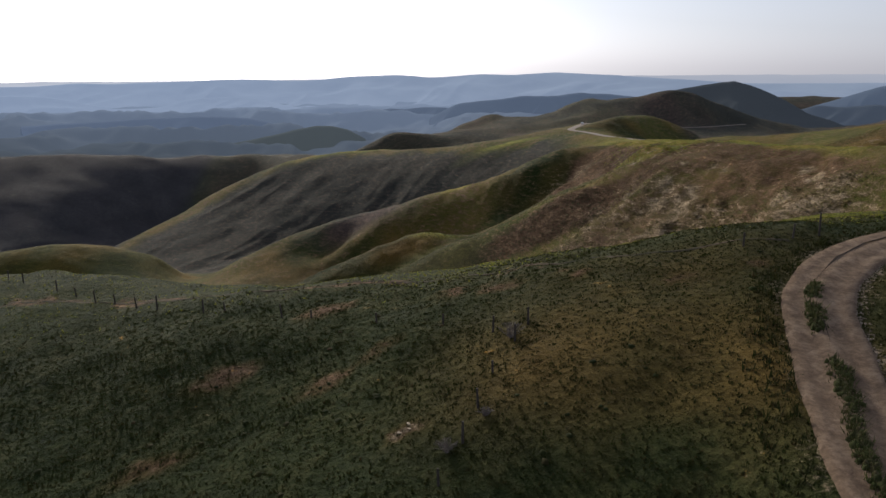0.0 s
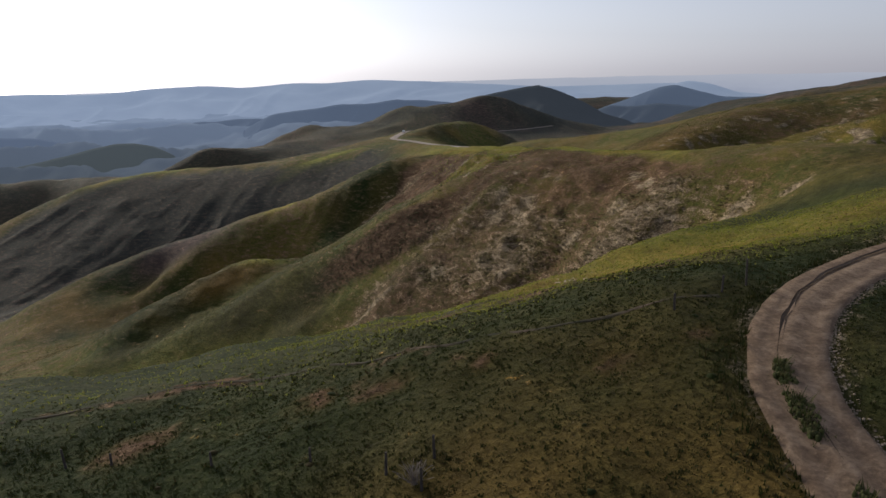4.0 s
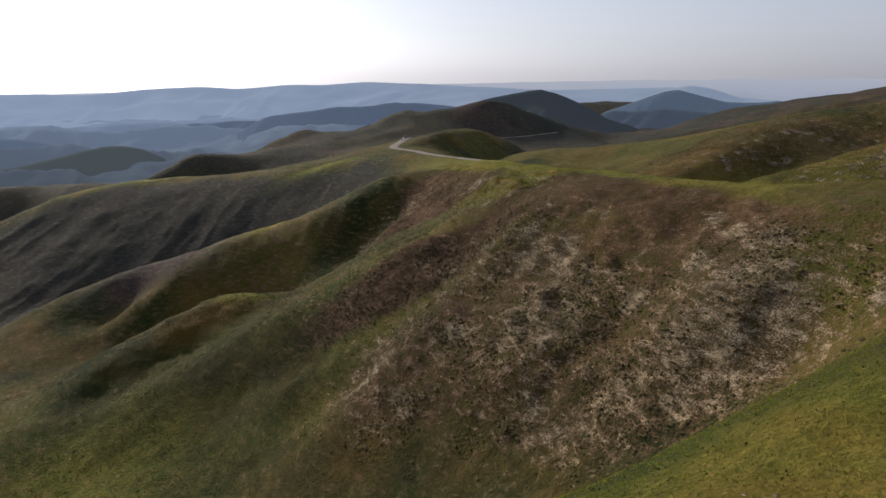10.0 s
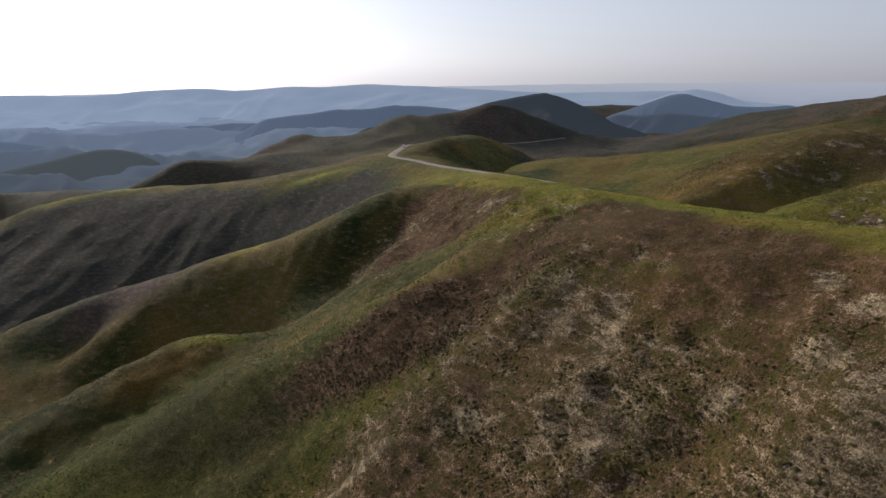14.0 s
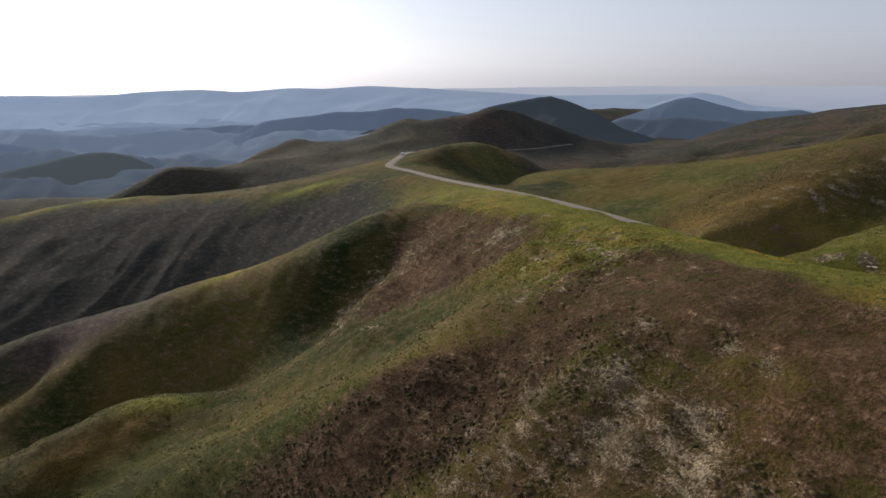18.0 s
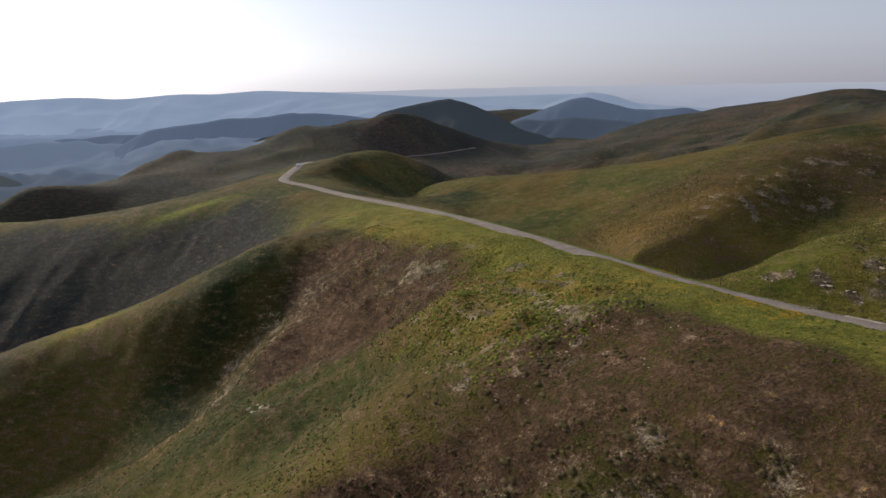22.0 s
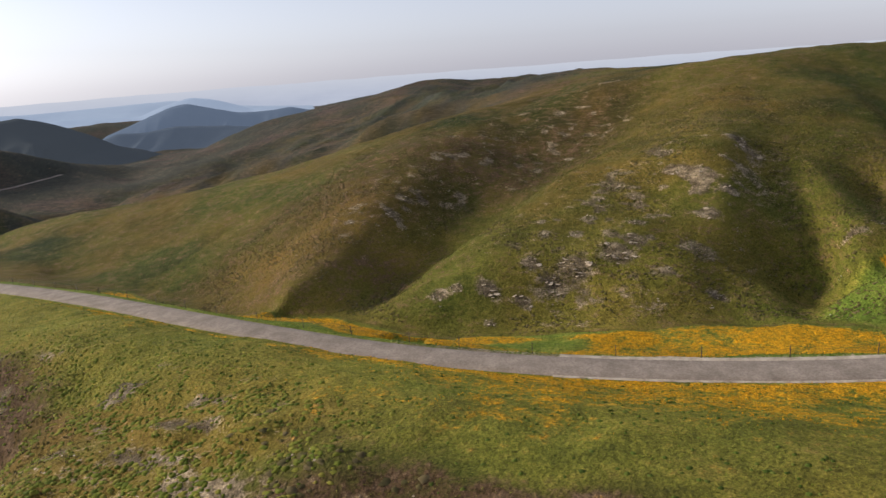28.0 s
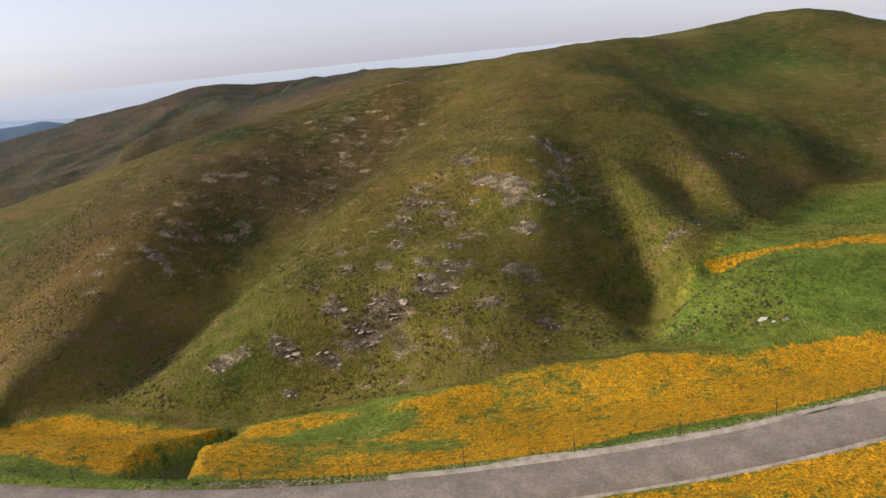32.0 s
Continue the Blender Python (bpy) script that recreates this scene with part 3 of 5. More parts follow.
def grid_mesh(name, X, Y, Z, mat):
    ny, nx = X.shape
    me = bpy.data.meshes.new(name)
    me.vertices.add(nx * ny)
    me.vertices.foreach_set("co", np.stack([X, Y, Z], -1).astype(np.float32).ravel())
    a = (np.arange(ny - 1)[:, None] * nx + np.arange(nx - 1)[None, :]).ravel()
    quads = np.stack([a, a + 1, a + nx + 1, a + nx], -1).astype(np.int32)
    me.loops.add(quads.size)
    me.loops.foreach_set("vertex_index", quads.ravel())
    me.polygons.add(len(quads))
    me.polygons.foreach_set("loop_start", np.arange(0, quads.size, 4, dtype=np.int32))
    me.polygons.foreach_set("use_smooth", np.ones(len(quads), dtype=bool))
    me.materials.append(mat)
    me.update(calc_edges=True)
    return new(name, me)


# ---- ground: one sheet to the horizon ----
def graded(lo, a, b, hi, h, growth, most):
    mid = list(np.arange(a, b + h / 2, h))
    up, v, s = [], b, h
    while v < hi:
        s = min(s * growth, most)
        v += s
        up.append(v)
    down, v, s = [], a, h
    while v > lo:
        s = min(s * growth, most)
        v -= s
        down.append(v)
    return np.array(down[::-1] + mid + up)


def spaced(*runs):
    """Grid lines: (from, to, gap) runs end to end."""
    return np.concatenate([np.linspace(a, b, int(round((b - a) / h)), endpoint=False) for a, b, h in runs])


east_west = np.concatenate([graded(-4700, -230, -229, -228, 2.4, 1.05, 80), spaced((-225, -50, 2.2), (-50, 250, 1.0)), graded(249, 250, 251, 4700, 1.2, 1.024, 70)[2:]])
north_south = np.concatenate([graded(-1500, 8, 9, 9.5, 1.0, 1.05, 80), spaced((10.5, 300, 1.0), (300, 480, 1.8)), graded(479, 480, 482, 4800, 2.0, 1.024, 70)[1:]])
east_west, north_south = np.unique(east_west), np.unique(north_south)
GX, GY = np.meshgrid(east_west, north_south)
GZ = land(GX.ravel(), GY.ravel()).reshape(GX.shape)


def ground_z(x, y):
    """Height of the ground sheet at arrays x, y."""
    i = np.clip(np.searchsorted(east_west, x) - 1, 0, len(east_west) - 2)
    j = np.clip(np.searchsorted(north_south, y) - 1, 0, len(north_south) - 2)
    u, v = (x - east_west[i]) / (east_west[i + 1] - east_west[i]), (y - north_south[j]) / (north_south[j + 1] - north_south[j])
    return (GZ[j, i] * (1 - u) + GZ[j, i + 1] * u) * (1 - v) + (GZ[j + 1, i] * (1 - u) + GZ[j + 1, i + 1] * u) * v


def height(x, y):
    return float(ground_z(np.array([float(x)]), np.array([float(y)]))[0])


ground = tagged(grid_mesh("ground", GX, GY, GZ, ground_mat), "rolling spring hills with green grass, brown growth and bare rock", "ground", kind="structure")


def blob(x, y, cx, cy, rx, ry, turn=0.0):
    c, s = math.cos(radians(turn)), math.sin(radians(turn))
    u, v = ((x - cx) * c + (y - cy) * s) / rx, (-(x - cx) * s + (y - cy) * c) / ry
    return np.clip(1.3 - np.hypot(u, v), 0, 1)


def road_side(x, y):
    """Metres east (+) or west (-) of the road's middle."""
    return x - np.interp(y, [p.y for p in road_line if p.y < 440], [p.x for p in road_line if p.y < 440])


FOOT = [(120, 160), (150, 163.5), (168, 160.5), (179, 161), (190, 162), (198, 156), (204, 150), (213, 148), (222, 143.5), (230, 138), (247, 139.5), (262, 140), (271, 133.5), (290, 131), (340, 140)]
TRAIL = [(-40, 60), (-16.5, 53.4), (-10.5, 53), (-4.2, 52.9), (1.1, 51.2), (5.3, 47.9), (9.2, 46.5), (12.7, 44.6), (16.8, 43.5), (22, 42.6)]
BARE = [(-8.4, 46.6, 2.0, 1.2), (0.8, 46, 0.9, 1.4), (3.9, 44.6, 1.6, 0.9), (9.1, 43.2, 0.9, 0.6), (7.6, 44.1, 0.7, 0.5), (14.1, 39.2, 1.2, 0.9), (18.6, 39.2, 1.0, 0.8), (-1.8, 30.4, 0.9, 0.7), (3, 46, 1, 0.6), (28, 55.5, 3.2, 1.6), (22, 52, 3.5, 1.2), (17, 55, 4, 1.3), (10, 57, 3.5, 1.0), (24, 60, 3, 1.0), (-14, 40, 2.2, 0.9), (-7, 37, 1.6, 0.7), (-16, 33, 2, 0.7), (-4, 39, 1.4, 0.6)]
PALE = [(26.8, 70.8, 1.6, 1.0, 40), (29.5, 68.6, 1.2, 0.8, 20), (-1.8, 30.4, 0.9, 0.6, 20), (64, 120, 5, 2.6, 95), (64.5, 130, 5, 2.4, 85), (65, 114.5, 3.5, 3, 80), (64, 145, 3, 2, 90), (74, 140, 3.5, 2.5, 80), (71.5, 132, 3.5, 2, 80), (72, 123, 5, 2.4, 95), (70, 103, 5, 3, 20), (72, 94, 3, 3, 0), (56, 172, 4, 2.5, 90), (53, 166, 5, 3.2, 100), (59, 162, 4, 2.2, 90), (49, 179, 3, 2, 110), (22, 167, 4, 2.6, 150), (25.5, 166, 2.6, 2, 150), (17, 167, 4, 2, 150),
        (24, 156, 3.5, 2, 120), (56, 121, 5, 3, 90), (58, 114, 5, 3, 90), (58, 137, 4, 2.4, 100), (51, 114, 4, 2.4, 90), (44, 150, 5, 3, 100), (36, 160, 5, 2.4, 110), (61.5, 176, 2.6, 1.6, 80), (65.5, 167, 3, 1.6, 80), (66, 161, 2.4, 1.4, 80), (55, 198, 1.8, 1.2, 60), (37.5, 234, 4, 1.4, 150), (64, 191.5, 1.8, 1.0, 0), (60, 203, 2, 1.2, 0), (67, 194, 2, 1.0, 0)]

EAST_ROCKS = [(150, 242, 1.9, 6), (152, 239, 1.3, 5), (154, 233, 2.2, 8), (155, 226, 1.7, 6), (163, 228, 2.0, 7), (165, 220, 3.2, 12), (160.5, 222, 2.4, 9), (170, 213, 3.0, 9), (174, 211, 2.2, 6), (191, 226, 1.6, 5), (196, 224, 2.0, 6), (182, 224, 1.6, 5), (201, 212, 2.4, 6), (188, 201, 2.2, 7), (216, 199, 2.4, 5), (218, 202.5, 2.4, 5), (169, 194, 1.7, 6), (199, 204, 2.0, 6), (180, 213, 1.8, 5), (175, 224, 1.4, 5), (193, 218, 1.8, 5), (196, 199, 1.8, 5), (169, 203, 1.4, 4), (148, 229, 1.2, 4), (189, 280, 1.8, 5), (171, 284, 1.5, 5), (181, 279, 1.5, 5),
              (237, 297, 1.8, 4), (217, 289, 1.8, 4), (260, 267, 2.0, 4), (243, 257, 1.6, 4), (193.7, 175.5, 1.8, 5), (198, 172.1, 1.4, 4), (242.3, 161.8, 2.0, 5), (267.5, 169, 1.8, 4), (274, 275.3, 1.8, 4), (296.7, 267, 2.2, 4)]


FAR_Y, FAR_X = (100, 143, 152, 164, 171, 178), (262, 240, 224, 199, 188, 176)     # where the green bench meets the hill


def ground_cover(x, y):
    slow, quick = fbm(x, y, 38, 4, 31), fbm(x, y, 8, 3, 41)
    side = road_side(x, y)
    one = np.ones_like(x)
    west = step(100, 70, x) * step(74, 100, y)                   # the slopes above the western valley
    south = step(-40, -10, y) * step(100, 84, y) * step(88, 60, x)
    brown = 0.33 + 0.13 * slow + 0.08 * west - 0.45 * south
    rock, flowers = 0.0 * x, 0.0 * x
    fresh, rusty, mauve = 0.22 + 0.25 * slow, np.clip(0.15 + 0.3 * fbm(x, y, 22, 3, 77), 0, 1) * (1 - 0.7 * south), 0.0 * x
    # The south hill's shade is painted into its cover, darker towards the west.
    fresh = fresh - (0.26 + 0.16 * step(4, -16, x)) * south
    rusty = rusty * (1 - 0.8 * south * step(12, -8, x))
    rusty = np.maximum(rusty, south * (0.24 + 0.25 * quick) * np.clip(1.4 * blob(x, y, 13, 34, 14, 11, 20), 0, 1))
    # south hill: worn patches and the foot trail
    for cx, cy, rx, ry in BARE:
        brown = np.maximum(brown, 0.8 * blob(x, y, cx, cy, rx * 1.15, ry * 1.15, 10))
        rusty = np.maximum(rusty, 0.5 * blob(x, y, cx, cy, rx, ry, 10))
    near_trail = to_line(x, y, TRAIL)[0] + 0.25 * quick
    brown = np.maximum(brown, 0.75 * step(1.5, 0.4, near_trail) * step(0.05, 0.4, fbm(x, y, 5, 2, 47)))
    lip = step(56, 62, y) * step(86, 74, y) * step(70, 50, x) * step(-60, -30, x)
    fresh = fresh + (0.04 + 0.4 * step(-5, 30, x)) * lip
    brown = brown * (1 - 0.4 * lip)
    rusty = np.maximum(rusty, 0.55 * blob(x, y, 27, 65, 5, 2.5, 20) + 0.4 * blob(x, y, 20, 62, 6, 2, 10))
    rusty = np.maximum(rusty, (0.5 + 0.4 * quick) * np.clip(1.3 * blob(x, y, 34, 66, 26, 13, 10), 0, 1))
    mauve = np.maximum(mauve, 0.9 * blob(x, y, 13, 60.5, 5, 1.2, 5))
    shade = blob(x, y, -28, 196, 60, 42, 0)                         # shade low on the western slopes, painted in as greener, less brown cover
    brown, rusty = brown * (1 - 0.6 * shade), rusty * (1 - 0.7 * shade)
    # cliff face and the brown brush above it
    face = np.maximum(blob(x, y, 52, 142, 46, 21, 103), blob(x, y, 34, 158, 26, 16, 140))
    rock = np.maximum(rock, (0.35 + 0.16 * quick + 0.16 * fbm(x, y, 17, 2, 45)) * np.clip(face * 1.7, 0, 1))
    brown = np.maximum(brown, 0.62 * np.clip(face * 1.8, 0, 1))
    for cx, cy, rx, ry, turn in PALE:
        rock = np.maximum(rock, 0.78 * blob(x, y, cx, cy, rx, ry, turn))
    rock = rock * (1 - 0.85 * np.clip(1.6 * blob(x, y, 68, 164, 7, 24, 0), 0, 1))
    for cx, cy, rx, ry, turn in PALE[-9:]:
        rock = np.maximum(rock, 0.62 * blob(x, y, cx, cy, rx, ry, turn))
    band = np.maximum(blob(x, y, 68, 182, 13, 22, 20), blob(x, y, 73, 150, 7, 34, 0)) * step(82, 76, x + 2 * quick)
    brown = np.maximum(brown, np.clip(1.6 * band, 0, 0.68))
    brown = np.maximum(brown, 0.85 * np.clip(1.5 * blob(x, y, 38, 189, 30, 10, -14), 0, 1))
    # lawn on the ridge, with the brown hollow and stony slopes west of it
    lawn = step(70, 80, x + 4 * quick) * step(10, 3, side) * step(120, 150, y) * step(430, 330, y)
    lawn = np.maximum(lawn, 0.8 * blob(x, y, 70, 212, 14, 20, 0))
    brown = brown * (1 - 0.75 * np.clip(lawn * (1 - np.clip(band * 2, 0, 1)), 0, 1))
    fresh = np.maximum(fresh, 0.85 * lawn * (1 - np.clip(band * 2, 0, 1)))
    rusty = np.maximum(rusty, (0.7 - 0.4 * step(78, 90, x)) * lawn * np.clip(0.45 + 1.2 * fbm(x, y, 15, 3, 55), 0, 1))
    rock = np.maximum(rock, (0.34 + 0.12 * quick) * blob(x, y, 66, 208, 14, 24, 0))
    bare = step(0.30, 0.62, vnoise(x / 2.3 + 0.3 * y / 4, y / 4.6, 37) + 0.25 * fbm(x, y, 20, 2, 39)) * np.clip(1.8 * np.maximum(blob(x, y, 67, 212, 13, 27, 0), 0.7 * blob(x, y, 76, 240, 10, 44, 8)), 0, 1)
    rock = np.maximum(rock, 0.85 * bare * step(92, 80, x))
    rusty = np.maximum(rusty, 0.75 * np.clip(1.6 * blob(x, y, 68, 222, 13, 30, 0), 0, 1) * np.clip(0.5 + 0.9 * fbm(x, y, 7, 3, 57), 0, 1))
    hollow = np.maximum(blob(x, y, 60, 258, 20, 24, 0), blob(x, y, 64, 284, 12, 22, 0))
    brown = np.maximum(brown, np.clip(1.9 * hollow, 0, 0.92))
    rusty = np.maximum(rusty, 0.5 * blob(x, y, 70, 262, 6, 24, 0))
    stony = np.maximum(blob(x, y, 46, 284, 22, 13, 35), blob(x, y, 30, 268, 14, 8, 35))
    rock = np.maximum(rock, (0.42 + 0.15 * quick) * np.clip(stony * 1.6, 0, 1))
    mauve = np.maximum(mauve, 0.6 * np.clip(1.2 * blob(x, y, -40, 338, 34, 14, -10), 0, 1))
    brown = np.maximum(brown, 0.75 * blob(x, y, -40, 338, 30, 12, -10))
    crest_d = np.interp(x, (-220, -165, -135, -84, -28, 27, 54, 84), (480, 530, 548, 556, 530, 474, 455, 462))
    # The ridge's south face gets its haze and shade as dark mauve colour.
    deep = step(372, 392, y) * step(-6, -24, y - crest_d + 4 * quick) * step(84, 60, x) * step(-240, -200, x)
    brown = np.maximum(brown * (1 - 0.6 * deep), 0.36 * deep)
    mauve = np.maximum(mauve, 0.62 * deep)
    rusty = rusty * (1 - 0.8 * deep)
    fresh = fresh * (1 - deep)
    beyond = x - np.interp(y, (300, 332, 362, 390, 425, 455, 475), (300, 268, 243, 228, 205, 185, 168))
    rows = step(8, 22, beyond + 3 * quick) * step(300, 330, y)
    # Mauve on the remote and outer hills is haze painted into the ground colour.
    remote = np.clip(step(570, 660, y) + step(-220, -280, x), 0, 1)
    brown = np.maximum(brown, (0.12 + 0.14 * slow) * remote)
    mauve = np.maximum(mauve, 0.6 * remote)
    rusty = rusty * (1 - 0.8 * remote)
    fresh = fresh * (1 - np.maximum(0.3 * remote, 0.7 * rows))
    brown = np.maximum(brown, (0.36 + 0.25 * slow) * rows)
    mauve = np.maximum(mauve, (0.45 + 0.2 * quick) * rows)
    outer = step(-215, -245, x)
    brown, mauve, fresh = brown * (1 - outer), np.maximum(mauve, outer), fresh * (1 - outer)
    mound = np.clip(1.6 * blob(x, y, -180, 325, 75, 24, 25), 0, 1)
    fresh, brown, mauve = np.maximum(fresh * (1 - mound), 0.1 * mound), brown * (1 - mound), mauve * (1 - mound)
    # green tongues on the spur tips
    for cx, cy, rx, ry in ((-3, 249, 10, 5), (8, 333, 16, 6), (-60, 552, 80, 14), (40, 462, 30, 8)):
        fresh = np.maximum(fresh, 0.8 * blob(x, y, cx, cy, rx, ry, 0))
        brown = brown * (1 - 0.7 * blob(x, y, cx, cy, rx, ry, 0))
    rusty = np.maximum(rusty, 0.7 * blob(x, y, -14, 240, 16, 7, 20))
    # orange flowers on both sides of the road, green verge between
    to_foot = np.interp(y, [p[0] for p in FOOT], [p[1] for p in FOOT]) - x
    mead = step(1.5, 3.5, side) * step(-1, 2, to_foot) * step(100, 130, y) * step(345, 330, y)
    fresh = np.maximum(fresh, 0.95 * mead)
    brown = brown * (1 - 0.9 * mead)
    rusty = rusty * (1 - mead)
    patchy = np.clip(0.75 + 0.35 * fbm(x, y, 14, 3, 63), 0, 1)
    green_gap = np.maximum(blob(x, y, 138, 211, 5, 6, 0), 0.8 * blob(x, y, 128, 200, 3, 6, 0))
    flowers = np.maximum(flowers, 0.92 * mead * step(6.0, 8.2, side + 0.6 * quick - 2.6 * step(200, 225, y)) * patchy * step(-1, 3, to_foot) * (1 - green_gap))
    strip = step(-2.6, -3.6, side) * step(-44, -24, side) * step(115, 160, y) * step(350, 270, y)
    wide_strip = 13 * step(238, 185, y) + 3.5
    flowers = np.maximum(flowers, strip * ((0.76 + 0.22 * step(215, 190, y)) * np.exp(-np.abs(side + 3.5) / wide_strip) + 0.16 * fbm(x, y, 6, 3, 71)))
    flowers = np.maximum(flowers, 0.42 * blob(x, y, 99, 178, 9, 12, 0) + 0.3 * blob(x, y, 100, 162, 9, 10, 0))
    flowers = np.maximum(flowers, 0.7 * step(3.0, 1.4, to_line(x, y, [(187.5, 168.5), (189.5, 163), (190.5, 150), (192, 130), (196, 110)])[0] + 0.9 * quick))
    flowers = flowers * (1 - np.clip(1.6 * np.maximum(blob(x, y, 134, 214, 4, 9, 30), blob(x, y, 147, 214, 5, 9, 20)), 0, 1))
    # the green bench east of the meadow, and the eastern hill
    bench = step(-4, 0, x - np.interp(y, (100, 140, 168, 178), (166, 164, 162, 170))) * step(4, 0, x - np.interp(y, FAR_Y, FAR_X)) * step(179, 175, y)
    fresh, brown = np.maximum(fresh, bench), brown * (1 - bench)
    hill = step(0, 5, -to_foot) * step(100, 140, y) * step(345, 320, y) * step(380, 330, x) * (1 - bench)
    # Cloud shadow on the north flank is painted in as less fresh grass.
    fresh = np.where(hill > 0.1, np.maximum(fresh, 0.42 + 0.18 * slow + 0.26 * step(205, 165, x) - 0.26 * step(215, 270, x) - 0.15 * step(222, 240, y) - 0.2 * step(262, 285, y)), fresh) * (1 - 0.2 * hill * step(255, 280, y))
    brown = np.maximum(brown, hill * (0.33 + 0.16 * slow + 0.1 * step(262, 285, y) + 0.26 * blob(x, y, 258, 262, 48, 16, 0)))
    rusty = np.maximum(rusty, hill * (0.6 * blob(x, y, 165, 288, 50, 24, 10) + 0.35 * blob(x, y, 245, 230, 70, 50, 0) + 0.3 * np.clip(fbm(x, y, 12, 3, 79), 0, 1)))
    rock = np.maximum(rock, hill * (0.17 + 0.14 * quick) * np.clip(1.4 * np.maximum(blob(x, y, 178, 220, 40, 26, 0), 0.85 * blob(x, y, 205, 200, 24, 16, 0)), 0, 1))
    rock = np.maximum(rock, hill * (0.16 + 0.14 * quick) * blob(x, y, 210, 290, 60, 20, 0))
    for cx, cy, size, _ in EAST_ROCKS:
        rock = np.maximum(rock, 1.0 * blob(x, y, cx, cy, size * 0.95, size * 1.45, 0))
    spots = step(0.42, 0.7, vnoise(x / 2.0, y / 3.6, 93) + 0.3 * quick) * np.maximum(np.maximum(1.5 * blob(x, y, 188, 215, 38, 24, -15), 1.2 * blob(x, y, 215, 283, 60, 16, 5)), 1.2 * blob(x, y, 255, 265, 50, 20, 0))
    rock = np.maximum(rock, 0.78 * hill * np.clip(spots, 0, 1))
    gash = to_line(x, y, DITCH)[0] + 0.5 * quick
    flowers = flowers * step(2.2, 3.2, gash)
    brown = np.maximum(brown, 0.45 * step(2.8, 2.0, gash))
    green = np.maximum(0.9 * bench * step(0, 4, np.interp(y, FAR_Y, FAR_X) - x), 0.75 * mead * (1 - np.clip(2.2 * flowers, 0, 1)))
    green = np.maximum(green, 0.25 * lawn * step(80, 92, x) * np.clip(0.6 + fbm(x, y, 10, 3, 59), 0, 1))
    green = np.maximum(green, 0.9 * mead * step(7.5, 5.5, side + 0.6 * quick))
    green = np.maximum(green, 0.3 * hill * blob(x, y, 330, 150, 90, 40, -20))
    # bare verges
    edge = np.abs(np.abs(side) - 2.7) + 0.5 * quick
    verge = step(1.3, 0.3, edge) * step(100, 130, y) * step(260, 195, y) * (side > 0)
    rock = np.maximum(rock, 0.62 * verge)
    track_d = to_line(x, y, track_line)[0] if np.ndim(x) else 9.0
    verge2 = step(2.9, 2.2, track_d + 0.5 * quick)
    rock = np.maximum(rock, 0.42 * verge2)
    return [np.clip(v * one, 0, 1) for v in (brown, rock, flowers, fresh, rusty, mauve, green)]


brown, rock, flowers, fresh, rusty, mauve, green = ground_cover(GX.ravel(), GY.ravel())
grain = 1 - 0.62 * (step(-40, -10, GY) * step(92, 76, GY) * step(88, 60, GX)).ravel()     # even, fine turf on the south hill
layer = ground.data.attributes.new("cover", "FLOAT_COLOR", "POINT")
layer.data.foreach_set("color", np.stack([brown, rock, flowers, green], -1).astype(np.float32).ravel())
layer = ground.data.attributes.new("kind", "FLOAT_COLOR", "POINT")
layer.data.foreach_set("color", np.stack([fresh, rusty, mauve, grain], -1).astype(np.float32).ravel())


# ---- road and track ----
def ribbon(name, line, widths, crown, lift, mat, ragged=0.25, seed=0):
    """A strip along a line with cross columns at the given offsets."""
    verts, faces, n = [], [], len(widths)
    for i, p in enumerate(line):
        a, b = line[max(0, i - 1)], line[min(len(line) - 1, i + 1)]
        side = Vector((b.y - a.y, a.x - b.x, 0)).normalized()
        for k, w in enumerate(widths):
            edge = k in (0, n - 1)
            w2 = w + (ragged * noise.noise((i * 0.37, k * 5.1, seed)) if edge else 0)
            verts.append((p.x + side.x * w2, p.y + side.y * w2, p.z + lift + crown[k] + 0.03 * noise.noise((i * 0.21, w * 0.8, seed + 3))))
        if i:
            for k in range(n - 1):
                q = (i - 1) * n + k
                faces.append((q, q + n, q + n + 1, q + 1))
    return mesh_object(name, verts, faces, mat)


road = tagged(ribbon("road", road_line, (-2.6, -2.4, -1.2, 0, 1.2, 2.4, 2.6), (-0.2, 0.03, 0.08, 0.11, 0.08, 0.03, -0.2), 0.06, asphalt_mat), "narrow worn grey asphalt country road along the ridge", "road", kind="structure")
track = tagged(ribbon("dirt_track", track_line, (-1.8, -1.6, -1.1, -0.6, -0.2, 0.2, 0.6, 1.1, 1.6, 1.8), (-0.15, 0.03, -0.05, -0.06, 0.05, 0.05, -0.06, -0.05, 0.03, -0.15), 0.10, dirt_mat, 0.3, 5), "pale two-rut dirt track curving over the hill", "dirt track", kind="structure")


middle_mat = surface("trodden_turf", [(0.014, 0.017, 0.007), (0.034, 0.028, 0.014), (0.11, 0.078, 0.05)], 0.35, 0.95, 0.06)
trail_line = [Vector((p.x, p.y, height(p.x, p.y))) for p in dense([(a, b, 0) for a, b in TRAIL], 1.0)]
tagged(ribbon("foot_trail", trail_line, (-0.19, -0.08, 0, 0.08, 0.19), (-0.1, 0.0, -0.02, 0.0, -0.1), 0.04, middle_mat, 0.22, 25), "thin dark worn path across the grassy hill", "foot path", kind="structure")
upper = [p for p in track_line if p.y > 29 and p.x < 62]
crack_line = []
